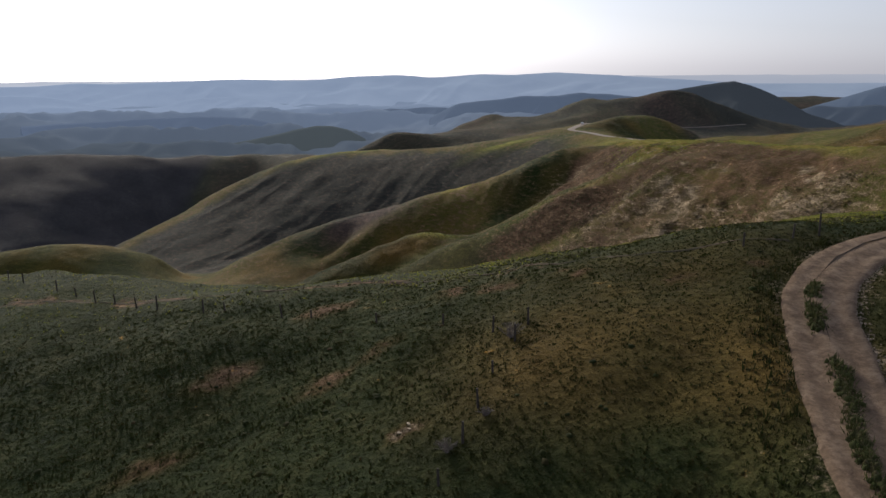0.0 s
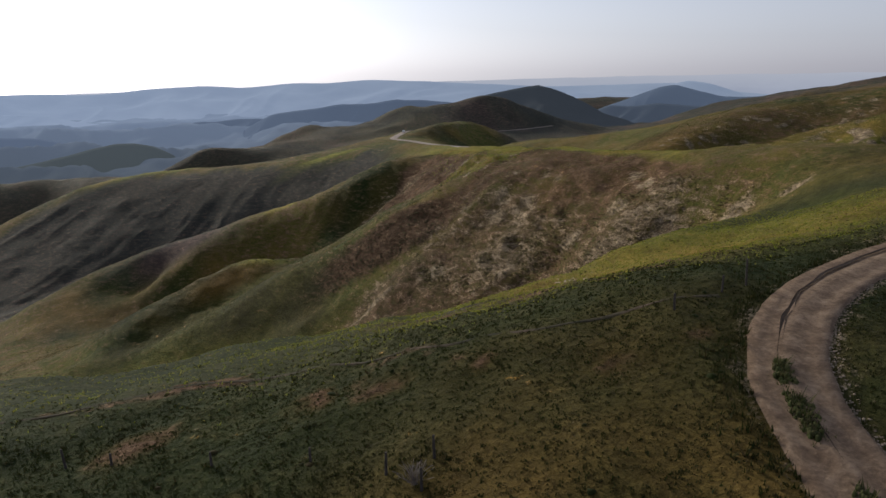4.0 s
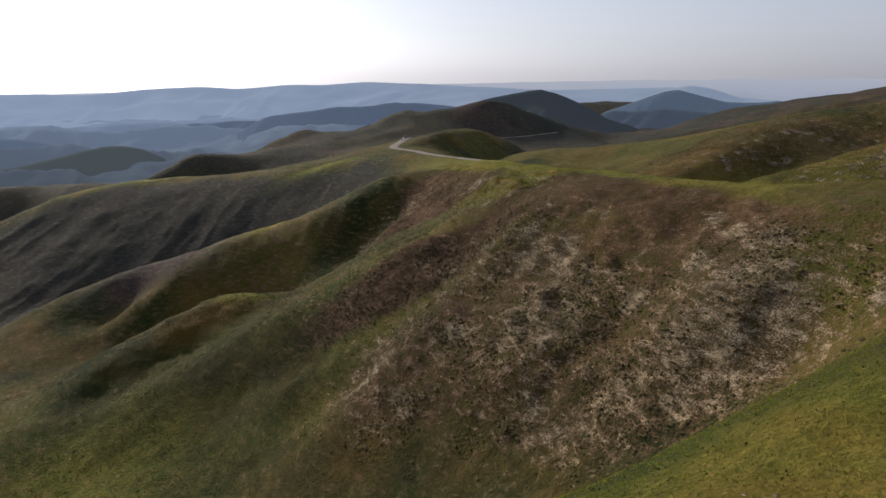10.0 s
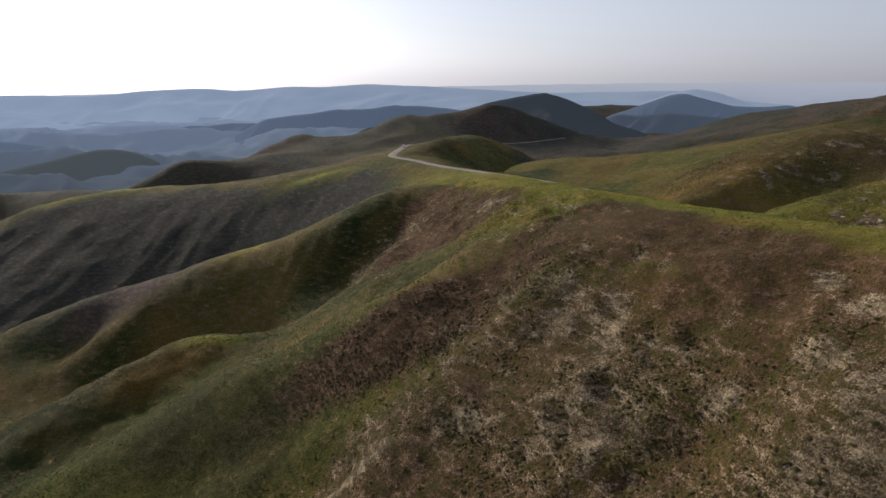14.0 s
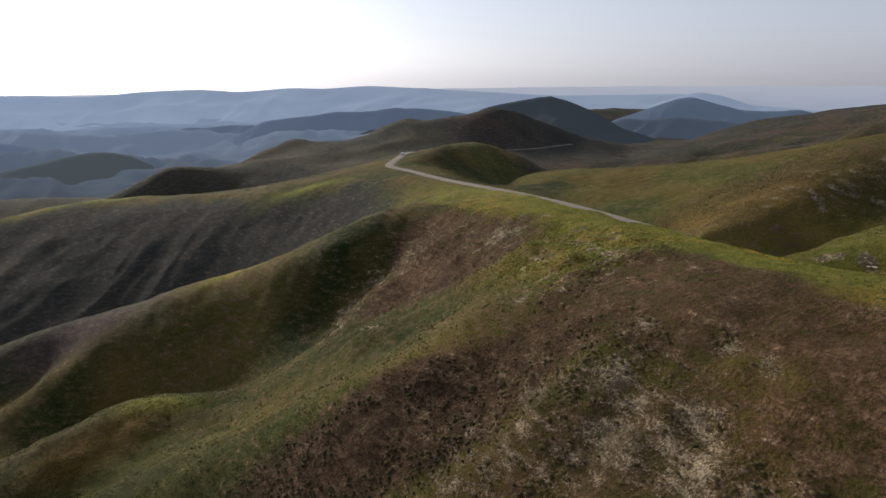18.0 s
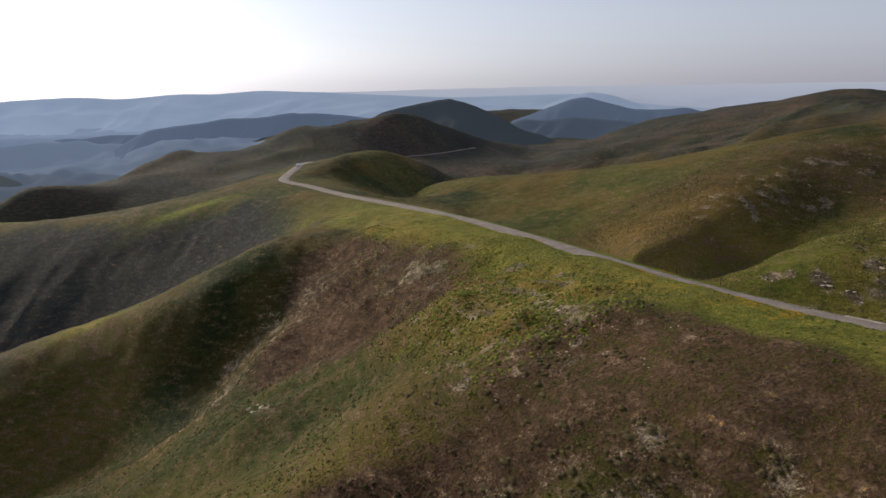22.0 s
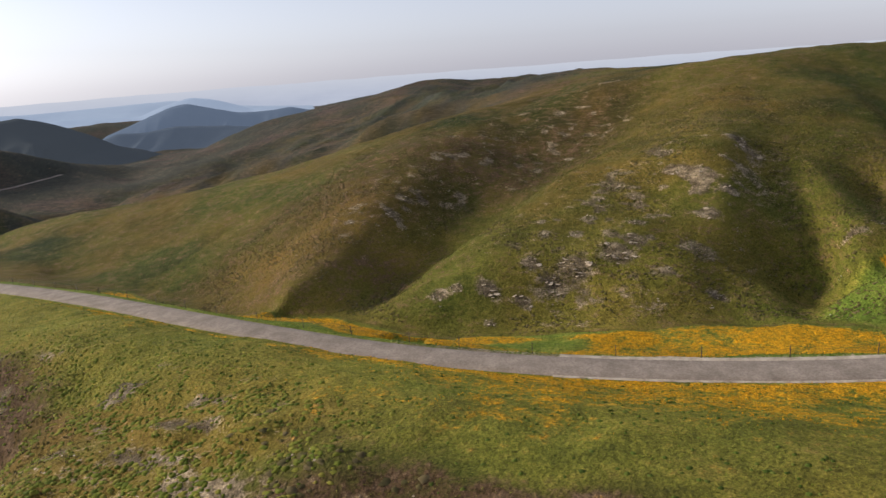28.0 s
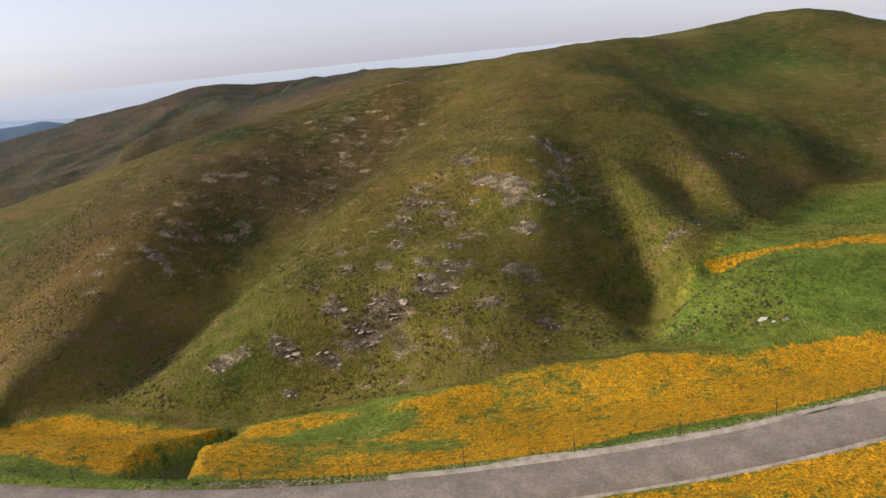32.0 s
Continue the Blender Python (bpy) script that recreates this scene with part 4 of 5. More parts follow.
for i, p in enumerate(upper):                 # a washed-out ledge that wanders from the middle to the outer rut
    q = upper[min(i + 1, len(upper) - 1)] - upper[max(i - 1, 0)]
    off = -0.1 - 0.75 * min(1.0, max(0.0, (p.x - 19) / 12)) + 0.22 * noise.noise((i * 0.55, 2.0, 7.0))
    crack_line.append(p + Vector((q.y, -q.x, 0)).normalized() * off)
crack_mat = surface("washed_crack", [(0.018, 0.012, 0.008), (0.04, 0.027, 0.018)], 3.0, 0.95, 0.05)
tagged(ribbon("track_crack", crack_line, (-0.11, -0.04, 0.04, 0.11), (0.0, -0.02, -0.02, 0.03), 0.115, crack_mat, 0.16, 27), "dark jagged crack washed into the dirt track", "crack", kind="structure")


sand_mat = surface("pale_sand", [(0.24, 0.19, 0.14), (0.40, 0.335, 0.255), (0.50, 0.43, 0.34)], 0.9, 0.95, 0.03)
bend = [p for p in road_line if 120 < p.y < 198]
tagged(ribbon("road_shoulder", bend, (2.2, 2.6, 3.1, 3.6), (-0.05, 0.02, 0.03, -0.2), 0.07, sand_mat, 1.0, 15), "pale sandy shoulder along the bend of the road", "road shoulder", kind="structure")
tagged(ribbon("road_shoulder", bend, (-2.9, -2.6, -2.4, -2.2), (-0.2, 0.02, 0.03, -0.05), 0.07, sand_mat, 0.35, 19), "thin sandy edge of the road", "road shoulder", kind="structure")


# ---- far ranges behind everything ----
def backdrop_range(name, dist, crest, base, depth, mat, seed, label, spurs=0.22, count=None):
    """Hills far off: crest gives azimuth in degrees and height; spurs and hollows run down the near flank."""
    n = count or 360
    deg = np.linspace(crest[0][0], crest[-1][0], n)
    top = np.interp(deg, [c[0] for c in crest], [c[1] for c in crest])
    soft = max(1, int(n * 0.35 / len(crest)))
    top = np.convolve(np.pad(top, soft, mode="edge"), np.hanning(2 * soft + 3)[1:-1] / np.hanning(2 * soft + 3)[1:-1].sum(), "valid")
    az = np.radians(deg)
    A, V = np.meshgrid(az, np.linspace(-0.3, 1.0, 40))
    T = np.tile(top, (40, 1))
    R = dist - depth * np.clip(V, 0, 1) + depth * 0.6 * np.clip(-V, 0, 1)
    X, Y = R * np.sin(A) + 21, R * np.cos(A) + 117
    gap = depth * 0.32
    across = A * dist + 0.35 * gap * vnoise(X / gap / 2, Y / gap / 2, seed + 3) + 0.5 * V * depth
    folds = np.abs(vnoise(across / gap, V * 0.8 + 3.3, seed)) + 0.45 * np.abs(vnoise(across / gap * 2.3, V * 1.4, seed + 1))
    rise = np.maximum(T - base, 4)
    Z = T + (base - T) * np.abs(V) ** 0.9 - spurs * rise * folds * step(0.0, 0.3, np.abs(V)) * step(1.05, 0.6, np.abs(V)) + fbm(X, Y, depth * 0.25, 3, seed + 7) * rise * 0.02
    return tagged(grid_mesh(name, X, Y, Z, mat), label, "distant hills", kind="structure")


# Haze is painted into these blue and pale tones, mostly paler when farther off.
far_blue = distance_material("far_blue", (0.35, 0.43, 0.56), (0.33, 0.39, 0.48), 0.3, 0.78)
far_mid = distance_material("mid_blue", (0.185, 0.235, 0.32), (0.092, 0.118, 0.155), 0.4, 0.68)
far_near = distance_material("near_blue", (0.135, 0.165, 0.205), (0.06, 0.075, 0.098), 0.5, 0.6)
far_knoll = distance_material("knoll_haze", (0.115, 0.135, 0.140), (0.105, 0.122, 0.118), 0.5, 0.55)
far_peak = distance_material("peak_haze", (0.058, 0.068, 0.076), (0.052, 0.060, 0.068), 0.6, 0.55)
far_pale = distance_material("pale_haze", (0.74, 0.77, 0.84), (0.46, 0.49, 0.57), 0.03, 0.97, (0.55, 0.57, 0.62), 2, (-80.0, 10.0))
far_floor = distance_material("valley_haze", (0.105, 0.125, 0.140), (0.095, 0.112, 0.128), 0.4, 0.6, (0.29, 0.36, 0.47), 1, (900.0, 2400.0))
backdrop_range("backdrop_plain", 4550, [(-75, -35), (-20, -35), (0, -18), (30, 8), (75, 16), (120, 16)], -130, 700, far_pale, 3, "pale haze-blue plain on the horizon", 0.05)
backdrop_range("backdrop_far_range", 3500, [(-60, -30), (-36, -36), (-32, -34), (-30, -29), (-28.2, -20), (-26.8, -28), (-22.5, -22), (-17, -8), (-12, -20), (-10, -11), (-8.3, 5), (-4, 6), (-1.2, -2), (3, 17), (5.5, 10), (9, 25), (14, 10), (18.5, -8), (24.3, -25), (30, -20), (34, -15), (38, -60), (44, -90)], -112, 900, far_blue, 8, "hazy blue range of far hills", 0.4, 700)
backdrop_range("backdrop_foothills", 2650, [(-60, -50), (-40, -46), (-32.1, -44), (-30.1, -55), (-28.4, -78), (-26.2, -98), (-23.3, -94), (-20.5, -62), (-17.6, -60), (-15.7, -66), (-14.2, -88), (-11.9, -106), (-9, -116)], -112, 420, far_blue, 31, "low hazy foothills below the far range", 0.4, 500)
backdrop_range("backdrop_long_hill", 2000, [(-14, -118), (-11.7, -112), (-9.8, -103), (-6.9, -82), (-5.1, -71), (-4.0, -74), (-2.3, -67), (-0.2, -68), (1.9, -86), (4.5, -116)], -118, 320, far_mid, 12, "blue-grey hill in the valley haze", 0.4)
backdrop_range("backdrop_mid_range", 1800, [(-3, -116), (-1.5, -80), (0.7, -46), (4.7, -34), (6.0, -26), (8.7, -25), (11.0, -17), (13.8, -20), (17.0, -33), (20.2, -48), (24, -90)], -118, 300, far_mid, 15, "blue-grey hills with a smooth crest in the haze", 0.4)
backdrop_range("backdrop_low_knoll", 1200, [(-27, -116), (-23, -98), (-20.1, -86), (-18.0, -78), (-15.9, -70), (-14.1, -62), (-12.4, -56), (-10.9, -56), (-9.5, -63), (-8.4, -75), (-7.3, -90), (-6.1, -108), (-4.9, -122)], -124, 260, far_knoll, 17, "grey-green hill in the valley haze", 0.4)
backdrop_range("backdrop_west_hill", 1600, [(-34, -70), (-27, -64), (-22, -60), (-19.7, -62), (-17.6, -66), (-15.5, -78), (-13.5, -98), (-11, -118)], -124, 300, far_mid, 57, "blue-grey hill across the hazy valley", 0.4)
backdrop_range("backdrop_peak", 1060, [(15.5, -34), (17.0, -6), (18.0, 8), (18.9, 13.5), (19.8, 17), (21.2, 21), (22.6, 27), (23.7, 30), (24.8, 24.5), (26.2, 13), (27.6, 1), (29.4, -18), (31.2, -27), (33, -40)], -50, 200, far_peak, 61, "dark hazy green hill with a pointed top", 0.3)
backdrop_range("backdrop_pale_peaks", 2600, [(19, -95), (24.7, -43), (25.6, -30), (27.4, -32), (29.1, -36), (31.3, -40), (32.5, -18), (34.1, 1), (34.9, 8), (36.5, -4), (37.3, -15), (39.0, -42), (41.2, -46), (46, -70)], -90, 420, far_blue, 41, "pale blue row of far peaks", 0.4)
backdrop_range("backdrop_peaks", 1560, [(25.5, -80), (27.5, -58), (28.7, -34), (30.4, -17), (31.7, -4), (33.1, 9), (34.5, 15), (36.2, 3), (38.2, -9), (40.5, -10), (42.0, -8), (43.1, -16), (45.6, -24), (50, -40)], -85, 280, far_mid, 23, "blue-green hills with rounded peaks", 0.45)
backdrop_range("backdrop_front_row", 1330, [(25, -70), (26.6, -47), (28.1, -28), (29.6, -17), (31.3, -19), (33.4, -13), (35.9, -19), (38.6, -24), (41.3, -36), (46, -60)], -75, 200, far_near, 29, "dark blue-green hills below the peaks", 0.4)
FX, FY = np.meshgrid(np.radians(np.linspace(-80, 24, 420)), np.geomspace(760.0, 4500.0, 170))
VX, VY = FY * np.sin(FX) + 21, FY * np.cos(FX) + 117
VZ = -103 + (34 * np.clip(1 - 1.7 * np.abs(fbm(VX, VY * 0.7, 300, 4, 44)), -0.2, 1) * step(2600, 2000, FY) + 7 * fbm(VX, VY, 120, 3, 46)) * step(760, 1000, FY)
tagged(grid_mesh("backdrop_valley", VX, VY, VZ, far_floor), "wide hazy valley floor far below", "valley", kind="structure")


# ---- fences ----
def fence_post(x, y, tall, lean):
    holder = new("fence_post")
    bm = bmesh.new()
    bmesh.ops.create_cone(bm, cap_ends=True, segments=7, radius1=0.07, radius2=0.055, depth=tall + 0.4, matrix=Matrix.Translation((0, 0, tall / 2 - 0.2)))
    for v in bm.verts:
        v.co.x += 0.012 * noise.noise((v.co.z * 3, v.co.y * 9, tall))
    part("post", bm, post_mat, holder)
    holder.matrix_world = pose(x, y, height(x, y), lean, lean * 0.6, 40 * x)
    return tagged(holder, "short dark weathered wooden fence post in the grass", "fence post", "fence posts on the hill")


for x, y, tall in [(-46.1, 70, 1.0), (-42.6, 66.9, 1.0), (-35.9, 61.1, 1.05), (-33.4, 59.7, 0.9), (-30.4, 57.2, 1.1), (-28.4, 56.6, 0.9), (-25.4, 54.1, 1.0), (-23.2, 52.9, 1.15), (-18.4, 50, 1.1), (-16.3, 48.7, 0.7), (-11.5, 46.4, 1.05), (-9.2, 45.4, 0.6), (-4.4, 42.9, 0.7), (0, 40.6, 0.7), (2.9, 37.6, 1.0), (4.9, 37.3, 1.05), (4.0, 35.8, 1.0), (2.6, 33.3, 0.7), (1.7, 30.6, 1.05), (0.9, 28.3, 1.1), (-0.2, 26.1, 0.8), (24.4, 43.5, 1.55), (22.4, 42.9, 0.95), (18.8, 41.8, 0.9)]:
    fence_post(x, y, tall, 4 * math.sin(x * 7))


# ---- growth: grass tufts, brush and flowers, thousands of small clumps ----
rng = np.random.default_rng(7)


def scatter(n, x0, x1, y0, y1, keep):
    """n random places in a box, thinned by keep(x, y) in 0..1."""
    x, y = rng.uniform(x0, x1, n), rng.uniform(y0, y1, n)
    ok = rng.uniform(0, 1, n) < keep(x, y)
    x, y = x[ok], y[ok]
    clear = (np.abs(road_side(x, y)) > 2.7) & (to_line(x, y, track_line)[0] > 1.75)
    return x[clear], y[clear]


def clump_mesh(name, x, y, wide, tall, mat, label, category, sides=5):
    """Low uneven mounds of leaves: a jagged ring, a jagged waist and a tip each."""
    n = len(x)
    z = ground_z(x, y)
    w, t = rng.uniform(0.6, 1.4, n) * wide, rng.uniform(0.5, 1.5, n) * tall
    turn = rng.uniform(0, 2 * np.pi, n)
    rings = []
    for k, (r, h) in enumerate(((1.0, -0.25), (0.72, 0.62))):
        a = turn[:, None] + 2 * np.pi * (np.arange(sides) + 0.5 * k)[None, :] / sides
        rr = w[:, None] * r * rng.uniform(0.65, 1.35, (n, sides))
        hh = z[:, None] + t[:, None] * (h + rng.uniform(-0.2, 0.25, (n, sides)) * (k > 0))
        rings.append(np.stack([x[:, None] + rr * np.cos(a), y[:, None] + rr * np.sin(a), hh], -1))
    tip = np.stack([x + rng.normal(0, 0.2, n) * w, y + rng.normal(0, 0.2, n) * w, z + t], -1)[:, None, :]
    co = np.concatenate([rings[0], rings[1], tip], 1).reshape(-1, 3)
    per = 2 * sides + 1
    i, j = np.arange(sides), (np.arange(sides) + 1) % sides
    tri = np.concatenate([np.stack([i, j, sides + i], -1), np.stack([j, sides + j, sides + i], -1), np.stack([sides + i, sides + j, np.full(sides, 2 * sides)], -1)])
    faces = (np.arange(n)[:, None, None] * per + tri[None]).reshape(-1, 3).astype(np.int32)
    me = bpy.data.meshes.new(name)
    me.vertices.add(len(co))
    me.vertices.foreach_set("co", co.astype(np.float32).ravel())
    me.loops.add(faces.size)
    me.loops.foreach_set("vertex_index", faces.ravel())
    me.polygons.add(len(faces))
    me.polygons.foreach_set("loop_start", np.arange(0, faces.size, 3, dtype=np.int32))
    me.materials.append(mat)
    me.update(calc_edges=True)
    return tagged(new(name, me), label, category, kind="stuff")


def tuft_mesh(name, x, y, wide, tall, mat, label, category, blades=4):
    """Tufts of thin pointed blades that lean outwards."""
    n = len(x)
    z = ground_z(x, y)
    t = np.clip(rng.lognormal(0, 0.35, (n, 1)), 0.4, 2.2) * tall * rng.uniform(0.6, 1.2, (n, blades))
    a = rng.uniform(0, 2 * np.pi, (n, blades))
    lean = rng.uniform(0.2, 1.1, (n, blades)) * t
    half = wide * rng.uniform(0.5, 1.2, (n, blades))
    px, py = x[:, None] + rng.normal(0, wide, (n, blades)), y[:, None] + rng.normal(0, wide, (n, blades))
    dx, dy = np.cos(a), np.sin(a)
    low = np.repeat(z[:, None] - 0.06, blades, 1)
    co = np.stack([np.stack([px - dy * half, py + dx * half, low], -1), np.stack([px + dy * half, py - dx * half, low], -1), np.stack([px + dx * lean, py + dy * lean, low + 0.06 + t], -1)], 2).reshape(-1, 3)
    faces = np.arange(len(co), dtype=np.int32)
    me = bpy.data.meshes.new(name)
    me.vertices.add(len(co))
    me.vertices.foreach_set("co", co.astype(np.float32).ravel())
    me.loops.add(len(co))
    me.loops.foreach_set("vertex_index", faces)
    me.polygons.add(len(co) // 3)
    me.polygons.foreach_set("loop_start", np.arange(0, len(co), 3, dtype=np.int32))
    me.materials.append(mat)
    me.update(calc_edges=True)
    return tagged(new(name, me), label, category, kind="stuff")


def leaf_mat(name, stops, rough=0.85, thin=0.45):
    """Leaves and blades: each with a colour of its own, and letting some light through."""
    m, N, L, b = material(name, rough, 0.12)
    c = ramp(N, L, N.new("ShaderNodeNewGeometry").outputs["Random Per Island"], stops)
    at = N.new("ShaderNodeTexCoord").outputs["Object"]
    c = mix(N, L, 0.7, c, ramp(N, L, add_noise(N, L, 0.9, 4, 0.65, at), [(0.3, (0.6, 0.6, 0.6)), (0.7, (1.4, 1.4, 1.3))]), "MULTIPLY")
    L.new(c, b.inputs["Base Color"])
    through_leaf, blend = N.new("ShaderNodeBsdfTranslucent"), N.new("ShaderNodeMixShader")
    L.new(c, through_leaf.inputs["Color"])
    blend.inputs[0].default_value = thin
    L.new(b.outputs[0], blend.inputs[1])
    L.new(through_leaf.outputs[0], blend.inputs[2])
    L.new(blend.outputs[0], N["Material Output"].inputs["Surface"])
    return m


dark_grass = leaf_mat("dark_grass", [(0.0, (0.018, 0.026, 0.006)), (0.5, (0.026, 0.031, 0.008)), (0.85, (0.035, 0.033, 0.010)), (1.0, (0.052, 0.038, 0.016))], 0.9, 0.3)
track_green = leaf_mat("track_green", [(0.0, (0.040, 0.050, 0.016)), (0.6, (0.062, 0.068, 0.025)), (1.0, (0.105, 0.088, 0.045))], 0.9, 0.3)
bright_grass = leaf_mat("bright_grass", [(0.0, (0.105, 0.140, 0.018)), (0.5, (0.195, 0.22, 0.030)), (1.0, (0.30, 0.265, 0.052))])
brush_leaf = leaf_mat("brown_brush", [(0.0, (0.065, 0.040, 0.020)), (0.5, (0.13, 0.080, 0.040)), (0.85, (0.20, 0.13, 0.07)), (1.0, (0.34, 0.25, 0.16))])
sage_leaf = leaf_mat("sage_brush", [(0.0, (0.10, 0.090, 0.036)), (0.5, (0.165, 0.140, 0.060)), (1.0, (0.26, 0.205, 0.105))], 0.85, 0.6)
east_grass = leaf_mat("hill_olive_grass", [(0.0, (0.055, 0.075, 0.016)), (0.5, (0.110, 0.124, 0.028)), (0.85, (0.160, 0.142, 0.046)), (1.0, (0.22, 0.17, 0.07))])
olive_leaf = leaf_mat("western_olive", [(0.0, (0.032, 0.035, 0.013)), (0.5, (0.062, 0.058, 0.024)), (1.0, (0.115, 0.092, 0.046))], 0.85, 0.45)
lush_grass = leaf_mat("lush_grass", [(0.0, (0.050, 0.080, 0.013)), (0.6, (0.105, 0.145, 0.023)), (1.0, (0.165, 0.19, 0.038))])
petal = leaf_mat("orange_petals", [(0.0, (0.26, 0.22, 0.018)), (0.35, (0.49, 0.255, 0.012)), (0.8, (0.65, 0.305, 0.010)), (1.0, (0.74, 0.41, 0.02))])


def patchy(x, y, size, seed, low=0.35, high=0.6):
    return step(low, high, 0.5 + 0.5 * fbm(x, y, size, 3, seed))


x, y = scatter(170000, -62, 62, 18, 84, lambda x, y: (1 - 0.8 * ground_cover(x, y)[0] ** 2) * (0.7 + 0.3 * patchy(x, y, 4, 81)) * (1 - 0.95 * step(47, 57, y)))
tuft_mesh("hill_grass", x, y, 0.065, 0.065, dark_grass, "dark green and olive spring grass on the south hill", "grass")
x, y = scatter(50000, -62, 62, 46, 92, lambda x, y: step(46, 56, y) * (0.2 + 0.8 * step(-18, 22, x)))
tuft_mesh("brink_grass", x, y, 0.05, 0.08, bright_grass, "yellow-green grass along the brink of the south hill", "grass")
x, y = scatter(1300, -60, 58, 20, 78, lambda x, y: (0.15 + 0.4 * patchy(x, y, 9, 83, 0.3, 0.75)) * step(50, 42, y))
clump_mesh("hill_weeds", x, y, 0.17, 0.09, dark_grass, "low dark weeds among the grass of the south hill", "weeds", 6)
x, y = scatter(70000, 60, 114, 118, 300, lambda x, y: np.clip(1.2 * ground_cover(x, y)[3] - 0.3, 0, 1))
tuft_mesh("ridge_grass", x, y, 0.045, 0.07, bright_grass, "short bright green grass on the ridge", "grass")
x, y = scatter(3600, 74, 110, 150, 300, lambda x, y: 0.15 + 0.7 * patchy(x, y, 6, 85, 0.5, 0.7))
clump_mesh("ridge_weeds", x, y, 0.16, 0.09, lush_grass, "green low weeds dotted over the ridge grass", "weeds")
x, y = scatter(15000, 54, 92, 194, 290, lambda x, y: np.clip(1.5 * np.maximum(blob(x, y, 68, 214, 14, 28, 0), 0.25 * blob(x, y, 78, 245, 12, 44, 8)), 0, 1) * (0.25 + 0.75 * patchy(x, y, 5, 89, 0.4, 0.65)))
clump_mesh("ridge_tussocks", x, y, 0.26, 0.09, bright_grass, "small green tussocks dotted over the stony ridge slope", "tussocks")
x, y = scatter(60000, 44, 84, 92, 206, lambda x, y: np.clip(1.6 * ground_cover(x, y)[0] - 0.75, 0, 1))
tuft_mesh("brown_brush", x, y, 0.05, 0.11, brush_leaf, "dense dry brown brush on the slope", "brush")
x, y = scatter(30000, 5, 82, 86, 208, lambda x, y: np.clip(1.5 * ground_cover(x, y)[1] - 0.05, 0, 0.5) * (0.12 + 0.88 * patchy(x, y, 6, 91, 0.42, 0.66)) * step(82, 72, x))
clump_mesh("cliff_scrub", x, y, 0.36, 0.075, sage_leaf, "grey-green scrub scattered over pale bare rock", "scrub")
x, y = scatter(2500, 5, 48, 176, 200, lambda x, y: np.clip(1.8 * blob(x, y, 30, 189, 20, 8, -14), 0, 0.8) * patchy(x, y, 5, 95, 0.35, 0.65))
clump_mesh("gully_scrub", x, y, 0.28, 0.10, olive_leaf, "dark low scrub in the hollow below the ridge", "scrub")
x, y = scatter(110000, -130, 82, 150, 330, lambda x, y: 0.75 * (0.35 + 0.65 * patchy(x, y, 9, 97)) * step(-130, -70, x) * step(60, 40, x - 0.6 * (y - 190)) * step(150, 175, y) * step(330, 310, y))
tuft_mesh("western_scrub", x, y, 0.10, 0.14, olive_leaf, "low olive scrub on the western spurs", "scrub")
# Fewer bright tufts northwards, to darken the flank as cloud shadow would.
x, y = scatter(170000, 128, 300, 130, 330, lambda x, y: step(0, 4, x - np.interp(y, [p[0] for p in FOOT], [p[1] for p in FOOT])) * (0.3 + 0.7 * patchy(x, y, 9, 99)) * step(300, 250, x) * (1 - 0.3 * step(222, 240, y) - 0.45 * step(250, 275, y)))
tuft_mesh("eastern_grass", x, y, 0.10, 0.13, east_grass, "coarse green and olive grass on the eastern hill", "grass")
x, y = scatter(30000, 132, 260, 160, 320, lambda x, y: step(1, 5, x - np.interp(y, [p[0] for p in FOOT], [p[1] for p in FOOT])) * 0.8 * patchy(x, y, 10, 87, 0.45, 0.65))
clump_mesh("eastern_scrub", x, y, 0.28, 0.13, sage_leaf, "dark low scrub on the eastern hill", "scrub")
x, y = scatter(130000, 84, 200, 110, 330, lambda x, y: np.clip(1.6 * ground_cover(x, y)[2] - 0.3, 0, 0.9) * (0.4 + 0.6 * patchy(x, y, 4, 61)))
tuft_mesh("orange_flowers", x, y, 0.06, 0.09, petal, "orange wildflowers in dense drifts beside the road", "wildflowers")
x, y = scatter(50000, 110, 200, 110, 340, lambda x, y: step(2.6, 3.4, road_side(x, y)) * step(9, 5, road_side(x, y)) + 0.4 * np.clip(ground_cover(x, y)[3] - 0.5, 0, 1) * (x > 118))
tuft_mesh("verge_grass", x, y, 0.07, 0.15, lush_grass, "tall lush green grass along the road verge", "grass")
side_line = [(p.x - 2.6, p.y + 0.5) for p in track_line]
x, y = scatter(16000, 8, 40, 0, 55, lambda x, y: step(1.5, 0.4, to_line(x, y, side_line)[0]))
tuft_mesh("track_edge_grass", x, y, 0.05, 0.26, dark_grass, "taller dark green grass along the outer edge of the track", "grass")
mid_line = np.array([(p.x, p.y) for p in track_line])
pick = rng.uniform(0, len(mid_line) - 1, 15000)
pick = pick[vnoise(pick * 0.42, pick * 0.0, 3) + 0.5 * vnoise(pick * 1.3, pick * 0.0, 4) > -0.5]
pick = pick[(np.interp(pick, np.arange(len(mid_line)), mid_line[:, 0]) < 21)]
drift, off = 0.22 * vnoise(pick * 0.21, pick * 0.0, 6), rng.normal(0, 0.17, (len(pick), 2))
mx, my = (np.interp(pick, np.arange(len(mid_line)), mid_line[:, k]) + off[:, k] + (drift - 0.12 if k == 0 else 0) for k in (0, 1))
clump_mesh("track_weeds", mx[::3], my[::3], 0.15, 0.22, track_green, "broken line of low green weeds between the ruts", "weeds")
tuft_mesh("track_middle_grass", mx, my, 0.05, 0.26, track_green, "thin broken strip of grass between the ruts of the track", "grass")


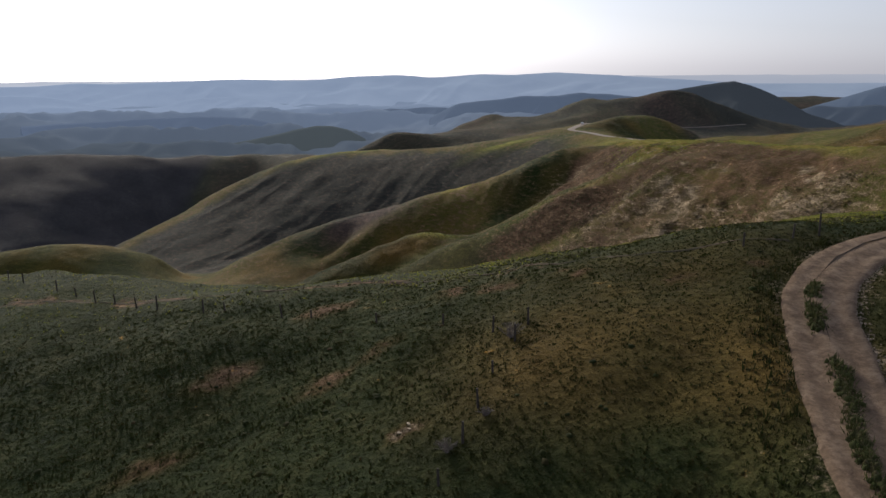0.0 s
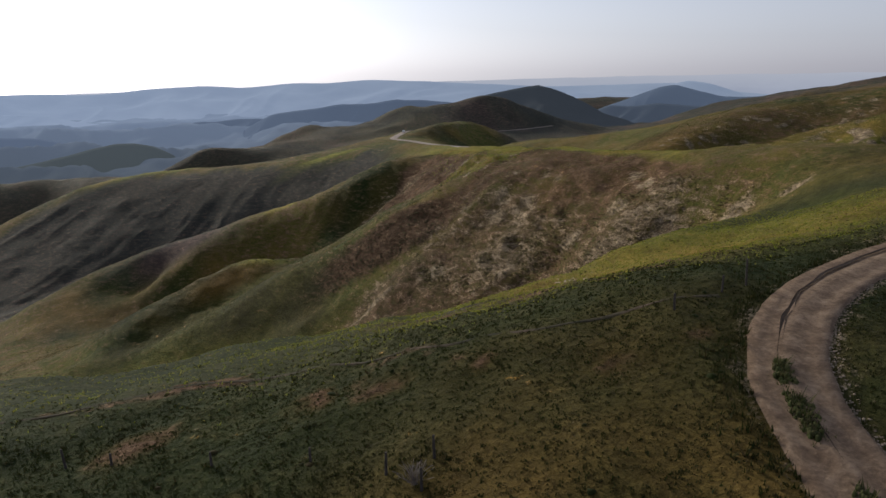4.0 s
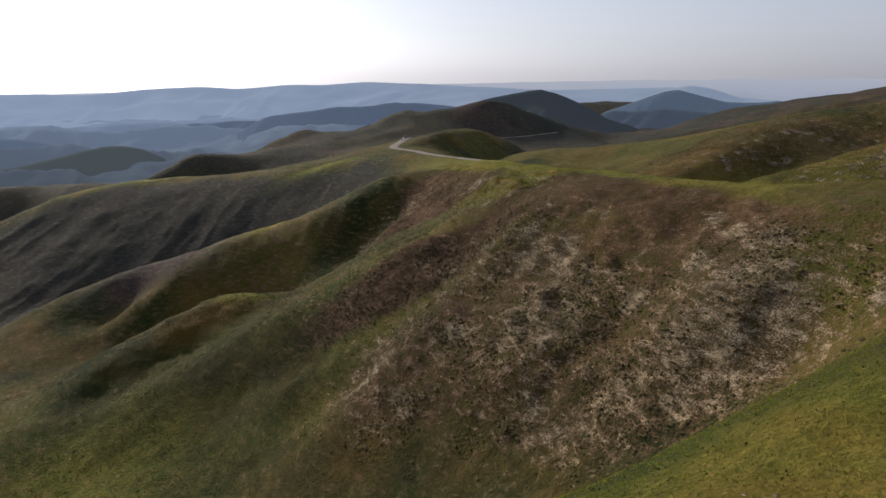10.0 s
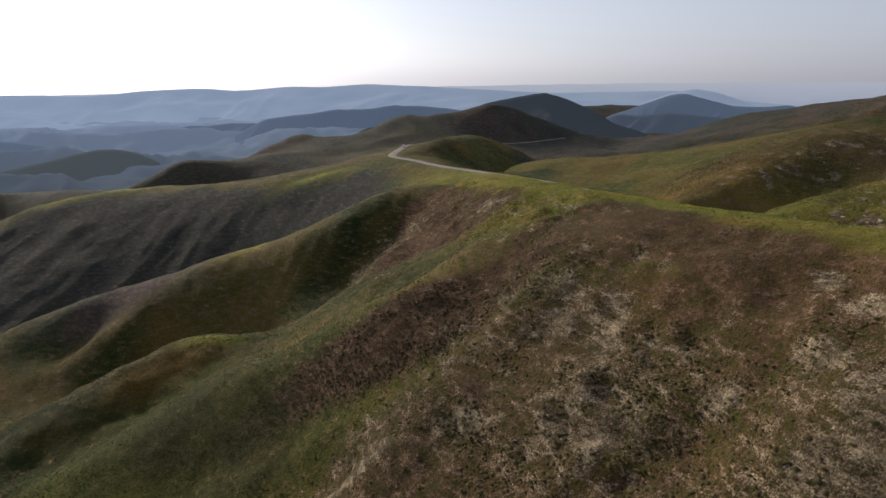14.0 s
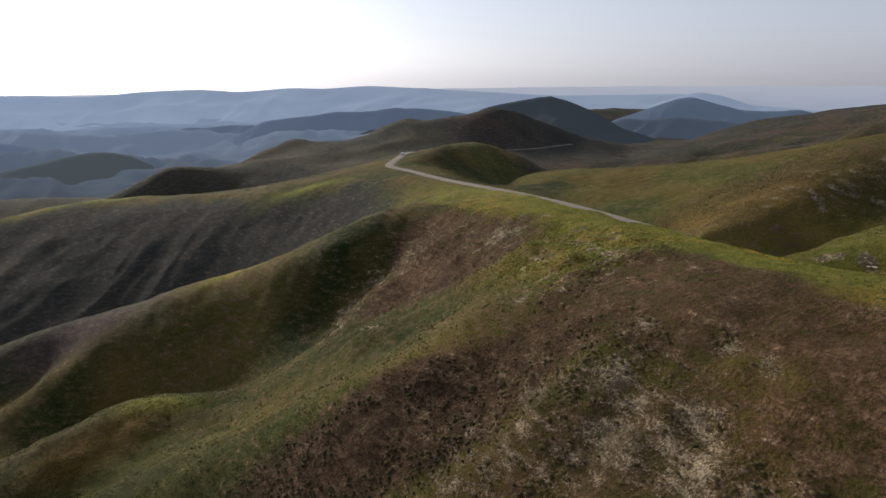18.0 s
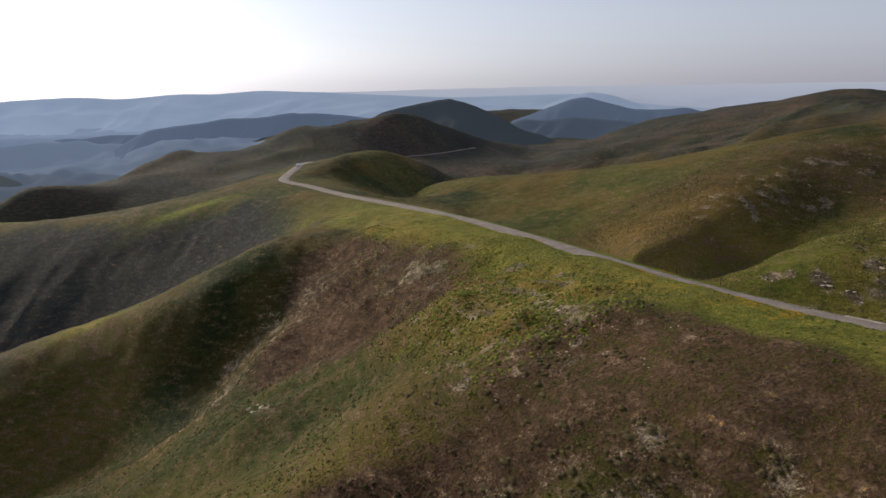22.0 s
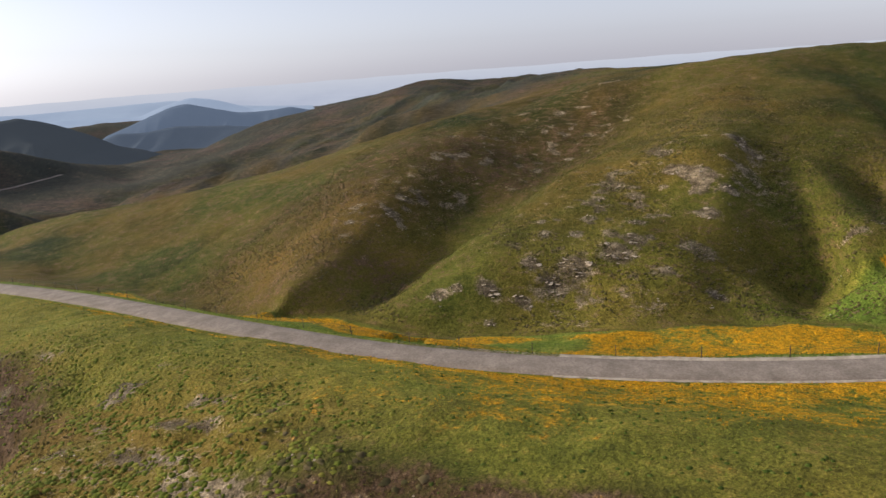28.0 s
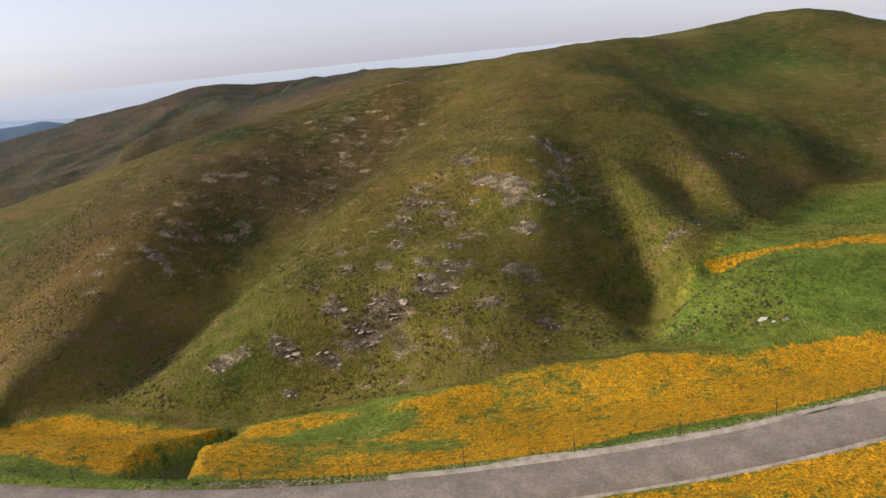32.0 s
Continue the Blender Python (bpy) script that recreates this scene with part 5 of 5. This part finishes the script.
# ---- stones ----
stone_mat = surface("pale_stone", [(0.26, 0.205, 0.14), (0.43, 0.35, 0.25), (0.55, 0.46, 0.345)], 1.5, 0.95, 0.05)
white_mat = surface("white_stone", [(0.42, 0.38, 0.30), (0.58, 0.53, 0.44), (0.68, 0.63, 0.54)], 1.5, 0.95, 0.05)


def stone_data(seed, mat):
    bm = bmesh.new()
    bmesh.ops.create_icosphere(bm, subdivisions=2, radius=1.0)
    for v in bm.verts:
        p = v.co * 1.3 + Vector((seed * 7.1, 0, 0))
        v.co *= 0.85 + 0.35 * noise.noise(p) + 0.16 * noise.noise(p * 2.7)
        v.co.z = max(v.co.z, -0.5) * 0.42
    me = bpy.data.meshes.new("stone")
    bm.to_mesh(me)
    bm.free()
    me.materials.append(mat)
    return me


stones = [stone_data(k, stone_mat) for k in range(6)]
white_stones = [stone_data(20 + k, white_mat) for k in range(3)]


def outcrop(x, y, size, count, data, label, spread=1.0):
    """A patch of pale stones bedded in the slope, some metres across."""
    z = height(x, y)
    holder = new("rock_outcrop")
    holder.location = (x, y, z)
    for k in range(count):
        a, r = rng.uniform(0, 6.28), size * spread * math.sqrt(rng.uniform(0, 1))
        px, py = x + r * math.cos(a) * 0.75, y + r * math.sin(a) * 1.2
        s = size * rng.uniform(0.12, 0.30)
        ob = new("stone", data[int(rng.integers(0, len(data)))])
        ob.parent = holder
        ob.matrix_basis = Matrix.LocRotScale((px - x, py - y, height(px, py) - z + 0.05 * s), Euler((rng.uniform(-0.3, 0.3), rng.uniform(-0.3, 0.3), a)), (s * rng.uniform(0.7, 1.3), s * rng.uniform(0.7, 1.3), s * rng.uniform(0.16, 0.3)))
    return tagged(holder, label, "rock outcrop", "pale rock outcrops on the hills")


for x, y, size, count in EAST_ROCKS:
    outcrop(x, y, size, count, stones, "patch of pale weathered stones in grass on the eastern hill")
for x, y in zip(*scatter(420, 146, 236, 188, 300, lambda x, y: np.clip(1.9 * np.maximum(blob(x, y, 180, 218, 42, 26), 0.5 * blob(x, y, 200, 290, 50, 16)), 0, 0.42) * (x - np.interp(y, [p[0] for p in FOOT], [p[1] for p in FOOT]) > 3))):
    outcrop(x, y, rng.uniform(0.5, 1.1), int(rng.integers(2, 5)), stones, "small group of pale stones in grass on the eastern hill")
for x, y, size, count in [(26.2, 71.3, 1.1, 7), (27.4, 70.4, 1.2, 7), (29.5, 68.6, 0.9, 5), (55.5, 197.6, 1.2, 6), (37.5, 237, 2.0, 6), (75, 199.7, 0.6, 3), (74.8, 197.9, 0.7, 3), (74.2, 215.8, 0.6, 3), (-1.8, 30.4, 0.5, 4)]:
    outcrop(x, y, size, count, stones, "few pale rocks breaking through the grass")
for x, y in zip(*scatter(300, 54, 78, 184, 236, lambda x, y: 0.35 * np.clip(2 * blob(x, y, 66, 208, 13, 24), 0, 1))):
    outcrop(x, y, rng.uniform(0.35, 0.8), int(rng.integers(2, 4)), stones, "small pale stones scattered in the ridge grass")
def gravel_strip(name, line, near_edge, far_edge, count, size, mat, label):
    """Loose angular stones along one side of a track."""
    pick = rng.uniform(0, len(line) - 2, count)
    i = pick.astype(int)
    px, py = np.array([p.x for p in line]), np.array([p.y for p in line])
    dx, dy = px[i + 1] - px[i], py[i + 1] - py[i]
    run, off = np.hypot(dx, dy), near_edge + (far_edge - near_edge) * rng.beta(1.3, 2.0, count)
    f = pick - i
    x, y = px[i] + f * dx + off * dy / run, py[i] + f * dy - off * dx / run
    return clump_mesh(name, x, y, size, size * 0.8, mat, label, "gravel")


gravel_mat = surface("track_gravel", [(0.13, 0.10, 0.07), (0.23, 0.18, 0.13), (0.34, 0.275, 0.205)], 2.0, 0.95, 0.02)
gravel_strip("track_gravel", track_line, 1.25, 2.3, 5200, 0.05, gravel_mat, "loose pale stones along the inner edge of the dirt track")
gravel_strip("rut_gravel", track_line, -1.5, 1.5, 4000, 0.025, gravel_mat, "small loose stones strewn over the dirt track")
gravel_strip("shoulder_gravel", [p for p in road_line if 120 < p.y < 216], 2.7, 4.2, 2500, 0.05, stone_mat, "loose stones on the sandy road shoulder")
outcrop(166.6, 162.5, 1.5, 9, white_stones, "white chalky rocks lying in the green meadow")
for x, y, size, count in [(186, 177.2, 0.8, 3), (169.6, 176.4, 0.7, 3), (165.4, 173.2, 0.5, 3), (172, 171, 0.4, 3)]:
    outcrop(x, y, size, count, white_stones, "few white rocks at the edge of the green meadow")


# ---- road fence, parked car, brush by the fence corner ----
steel_mat = surface("rusty_steel", [(0.05, 0.04, 0.035), (0.10, 0.075, 0.06)], 6, 0.7, 0.005)


def wire_fence():
    fence = new("wire_fence")
    spots, gap = [], 0.0
    for p, q in zip(road_line[:-1], road_line[1:]):
        if 150 < p.y < 345:
            gap += (q - p).length
            if gap > 7.5:
                gap = 0.0
                side = Vector((q.y - p.y, p.x - q.x, 0)).normalized()
                spots.append((p.x + side.x * 3.3, p.y + side.y * 3.3))
    fence.location = (spots[0][0], spots[0][1], height(*spots[0]))
    tops = []
    for x, y in spots:
        bm = bmesh.new()
        bmesh.ops.create_cone(bm, cap_ends=True, segments=6, radius1=0.05, radius2=0.045, depth=1.7)
        post = part("post", bm, steel_mat, fence)
        post.location = Vector((x, y, height(x, y) + 0.6)) - fence.location
        tops.append(post.location.copy())
    for h in (0.1, 0.45, 0.75):
        cu = bpy.data.curves.new("wire", "CURVE")
        cu.dimensions, cu.bevel_depth, cu.bevel_resolution = "3D", 0.008, 0
        sp = cu.splines.new("POLY")
        sp.points.add(len(tops) - 1)
        for pt, v in zip(sp.points, tops):
            pt.co = (v.x, v.y, v.z + h - 0.1, 1)
        cu.materials.append(steel_mat)
        wire = new("wire", cu)
        wire.parent = fence
    return tagged(fence, "sparse rusty wire fence with thin posts along the road", "fence")


wire_fence()
paint_mat = surface("white_paint", [(0.62, 0.62, 0.62), (0.72, 0.72, 0.72)], 3, 0.35, 0.001)
glass_mat, gN, gL, gB = material("dark_glass", 0.08, 0.5)
gB.inputs["Base Color"].default_value = (0.02, 0.025, 0.03, 1)
tyre_mat = surface("tyre", [(0.015, 0.015, 0.015), (0.03, 0.03, 0.03)], 5, 0.9, 0.002)


def parked_car(x, y, heading):
    car = new("parked_car")
    car.matrix_world = pose(x, y, height(x, y) + 0.12, 0, 0, heading)
    bm = bmesh.new()
    bmesh.ops.create_cube(bm, size=1, matrix=Matrix.Translation((0, 0, 0.72)) @ Matrix.Diagonal((1.8, 4.4, 0.66, 1)))
    bmesh.ops.bevel(bm, geom=bm.edges[:], offset=0.14, segments=3, affect="EDGES")
    body = part("body", bm, paint_mat, car)
    bm = bmesh.new()
    bmesh.ops.create_cube(bm, size=1, matrix=Matrix.Translation((0, -0.25, 1.28)) @ Matrix.Diagonal((1.6, 2.4, 0.6, 1)))
    for v in bm.verts:
        if v.co.z > 1.3:
            v.co.x *= 0.82
            v.co.y = -0.25 + (v.co.y + 0.25) * 0.72
    bmesh.ops.bevel(bm, geom=bm.edges[:], offset=0.08, segments=2, affect="EDGES")
    part("cabin", bm, paint_mat, car)
    for sx in (-0.79, 0.79):
        bm = bmesh.new()
        bmesh.ops.create_cube(bm, size=1, matrix=Matrix.Translation((sx * 0.94, -0.25, 1.3)) @ Matrix.Diagonal((0.06, 1.7, 0.34, 1)))
        part("side_window", bm, glass_mat, car)
        for sy in (-1.35, 1.4):
            bm = bmesh.new()
            bmesh.ops.create_cone(bm, cap_ends=True, segments=18, radius1=0.34, radius2=0.34, depth=0.22, matrix=Matrix.Translation((sx * 1.05, sy, 0.34)) @ Matrix.Rotation(radians(90), 4, "Y"))
            part("wheel", bm, tyre_mat, car)
    return tagged(car, "small white car parked at the bend of the road", "car")


parked_car(108.5, 545, -12)


def dead_bush(x, y, size):
    bush = new("dead_bush")
    z = height(x, y)
    bush.location = (x, y, z)
    for k in range(46):
        cu = bpy.data.curves.new("twig", "CURVE")
        cu.dimensions, cu.bevel_depth, cu.bevel_resolution = "3D", 0.010, 0
        sp = cu.splines.new("POLY")
        sp.points.add(3)
        a, out = rng.uniform(0, 6.28), rng.uniform(0.2, 1.0)
        for i, pt in enumerate(sp.points):
            t = i / 3
            pt.co = (size * out * t * math.cos(a) + 0.08 * rng.normal(), size * out * t * math.sin(a) + 0.08 * rng.normal(), size * (1.2 - 0.6 * out) * t ** 0.8, 1)
        cu.materials.append(twig_mat)
        twig = new("twig", cu)
        twig.parent = bush
    return tagged(bush, "dry grey leafless bush beside the fence posts", "bush")


twig_mat = surface("grey_twig", [(0.12, 0.10, 0.085), (0.22, 0.19, 0.165)], 5, 0.95, 0.005)
dead_bush(3.8, 36.3, 0.9)
dead_bush(0.2, 28.0, 0.6)
dead_bush(2.0, 29.8, 0.4)
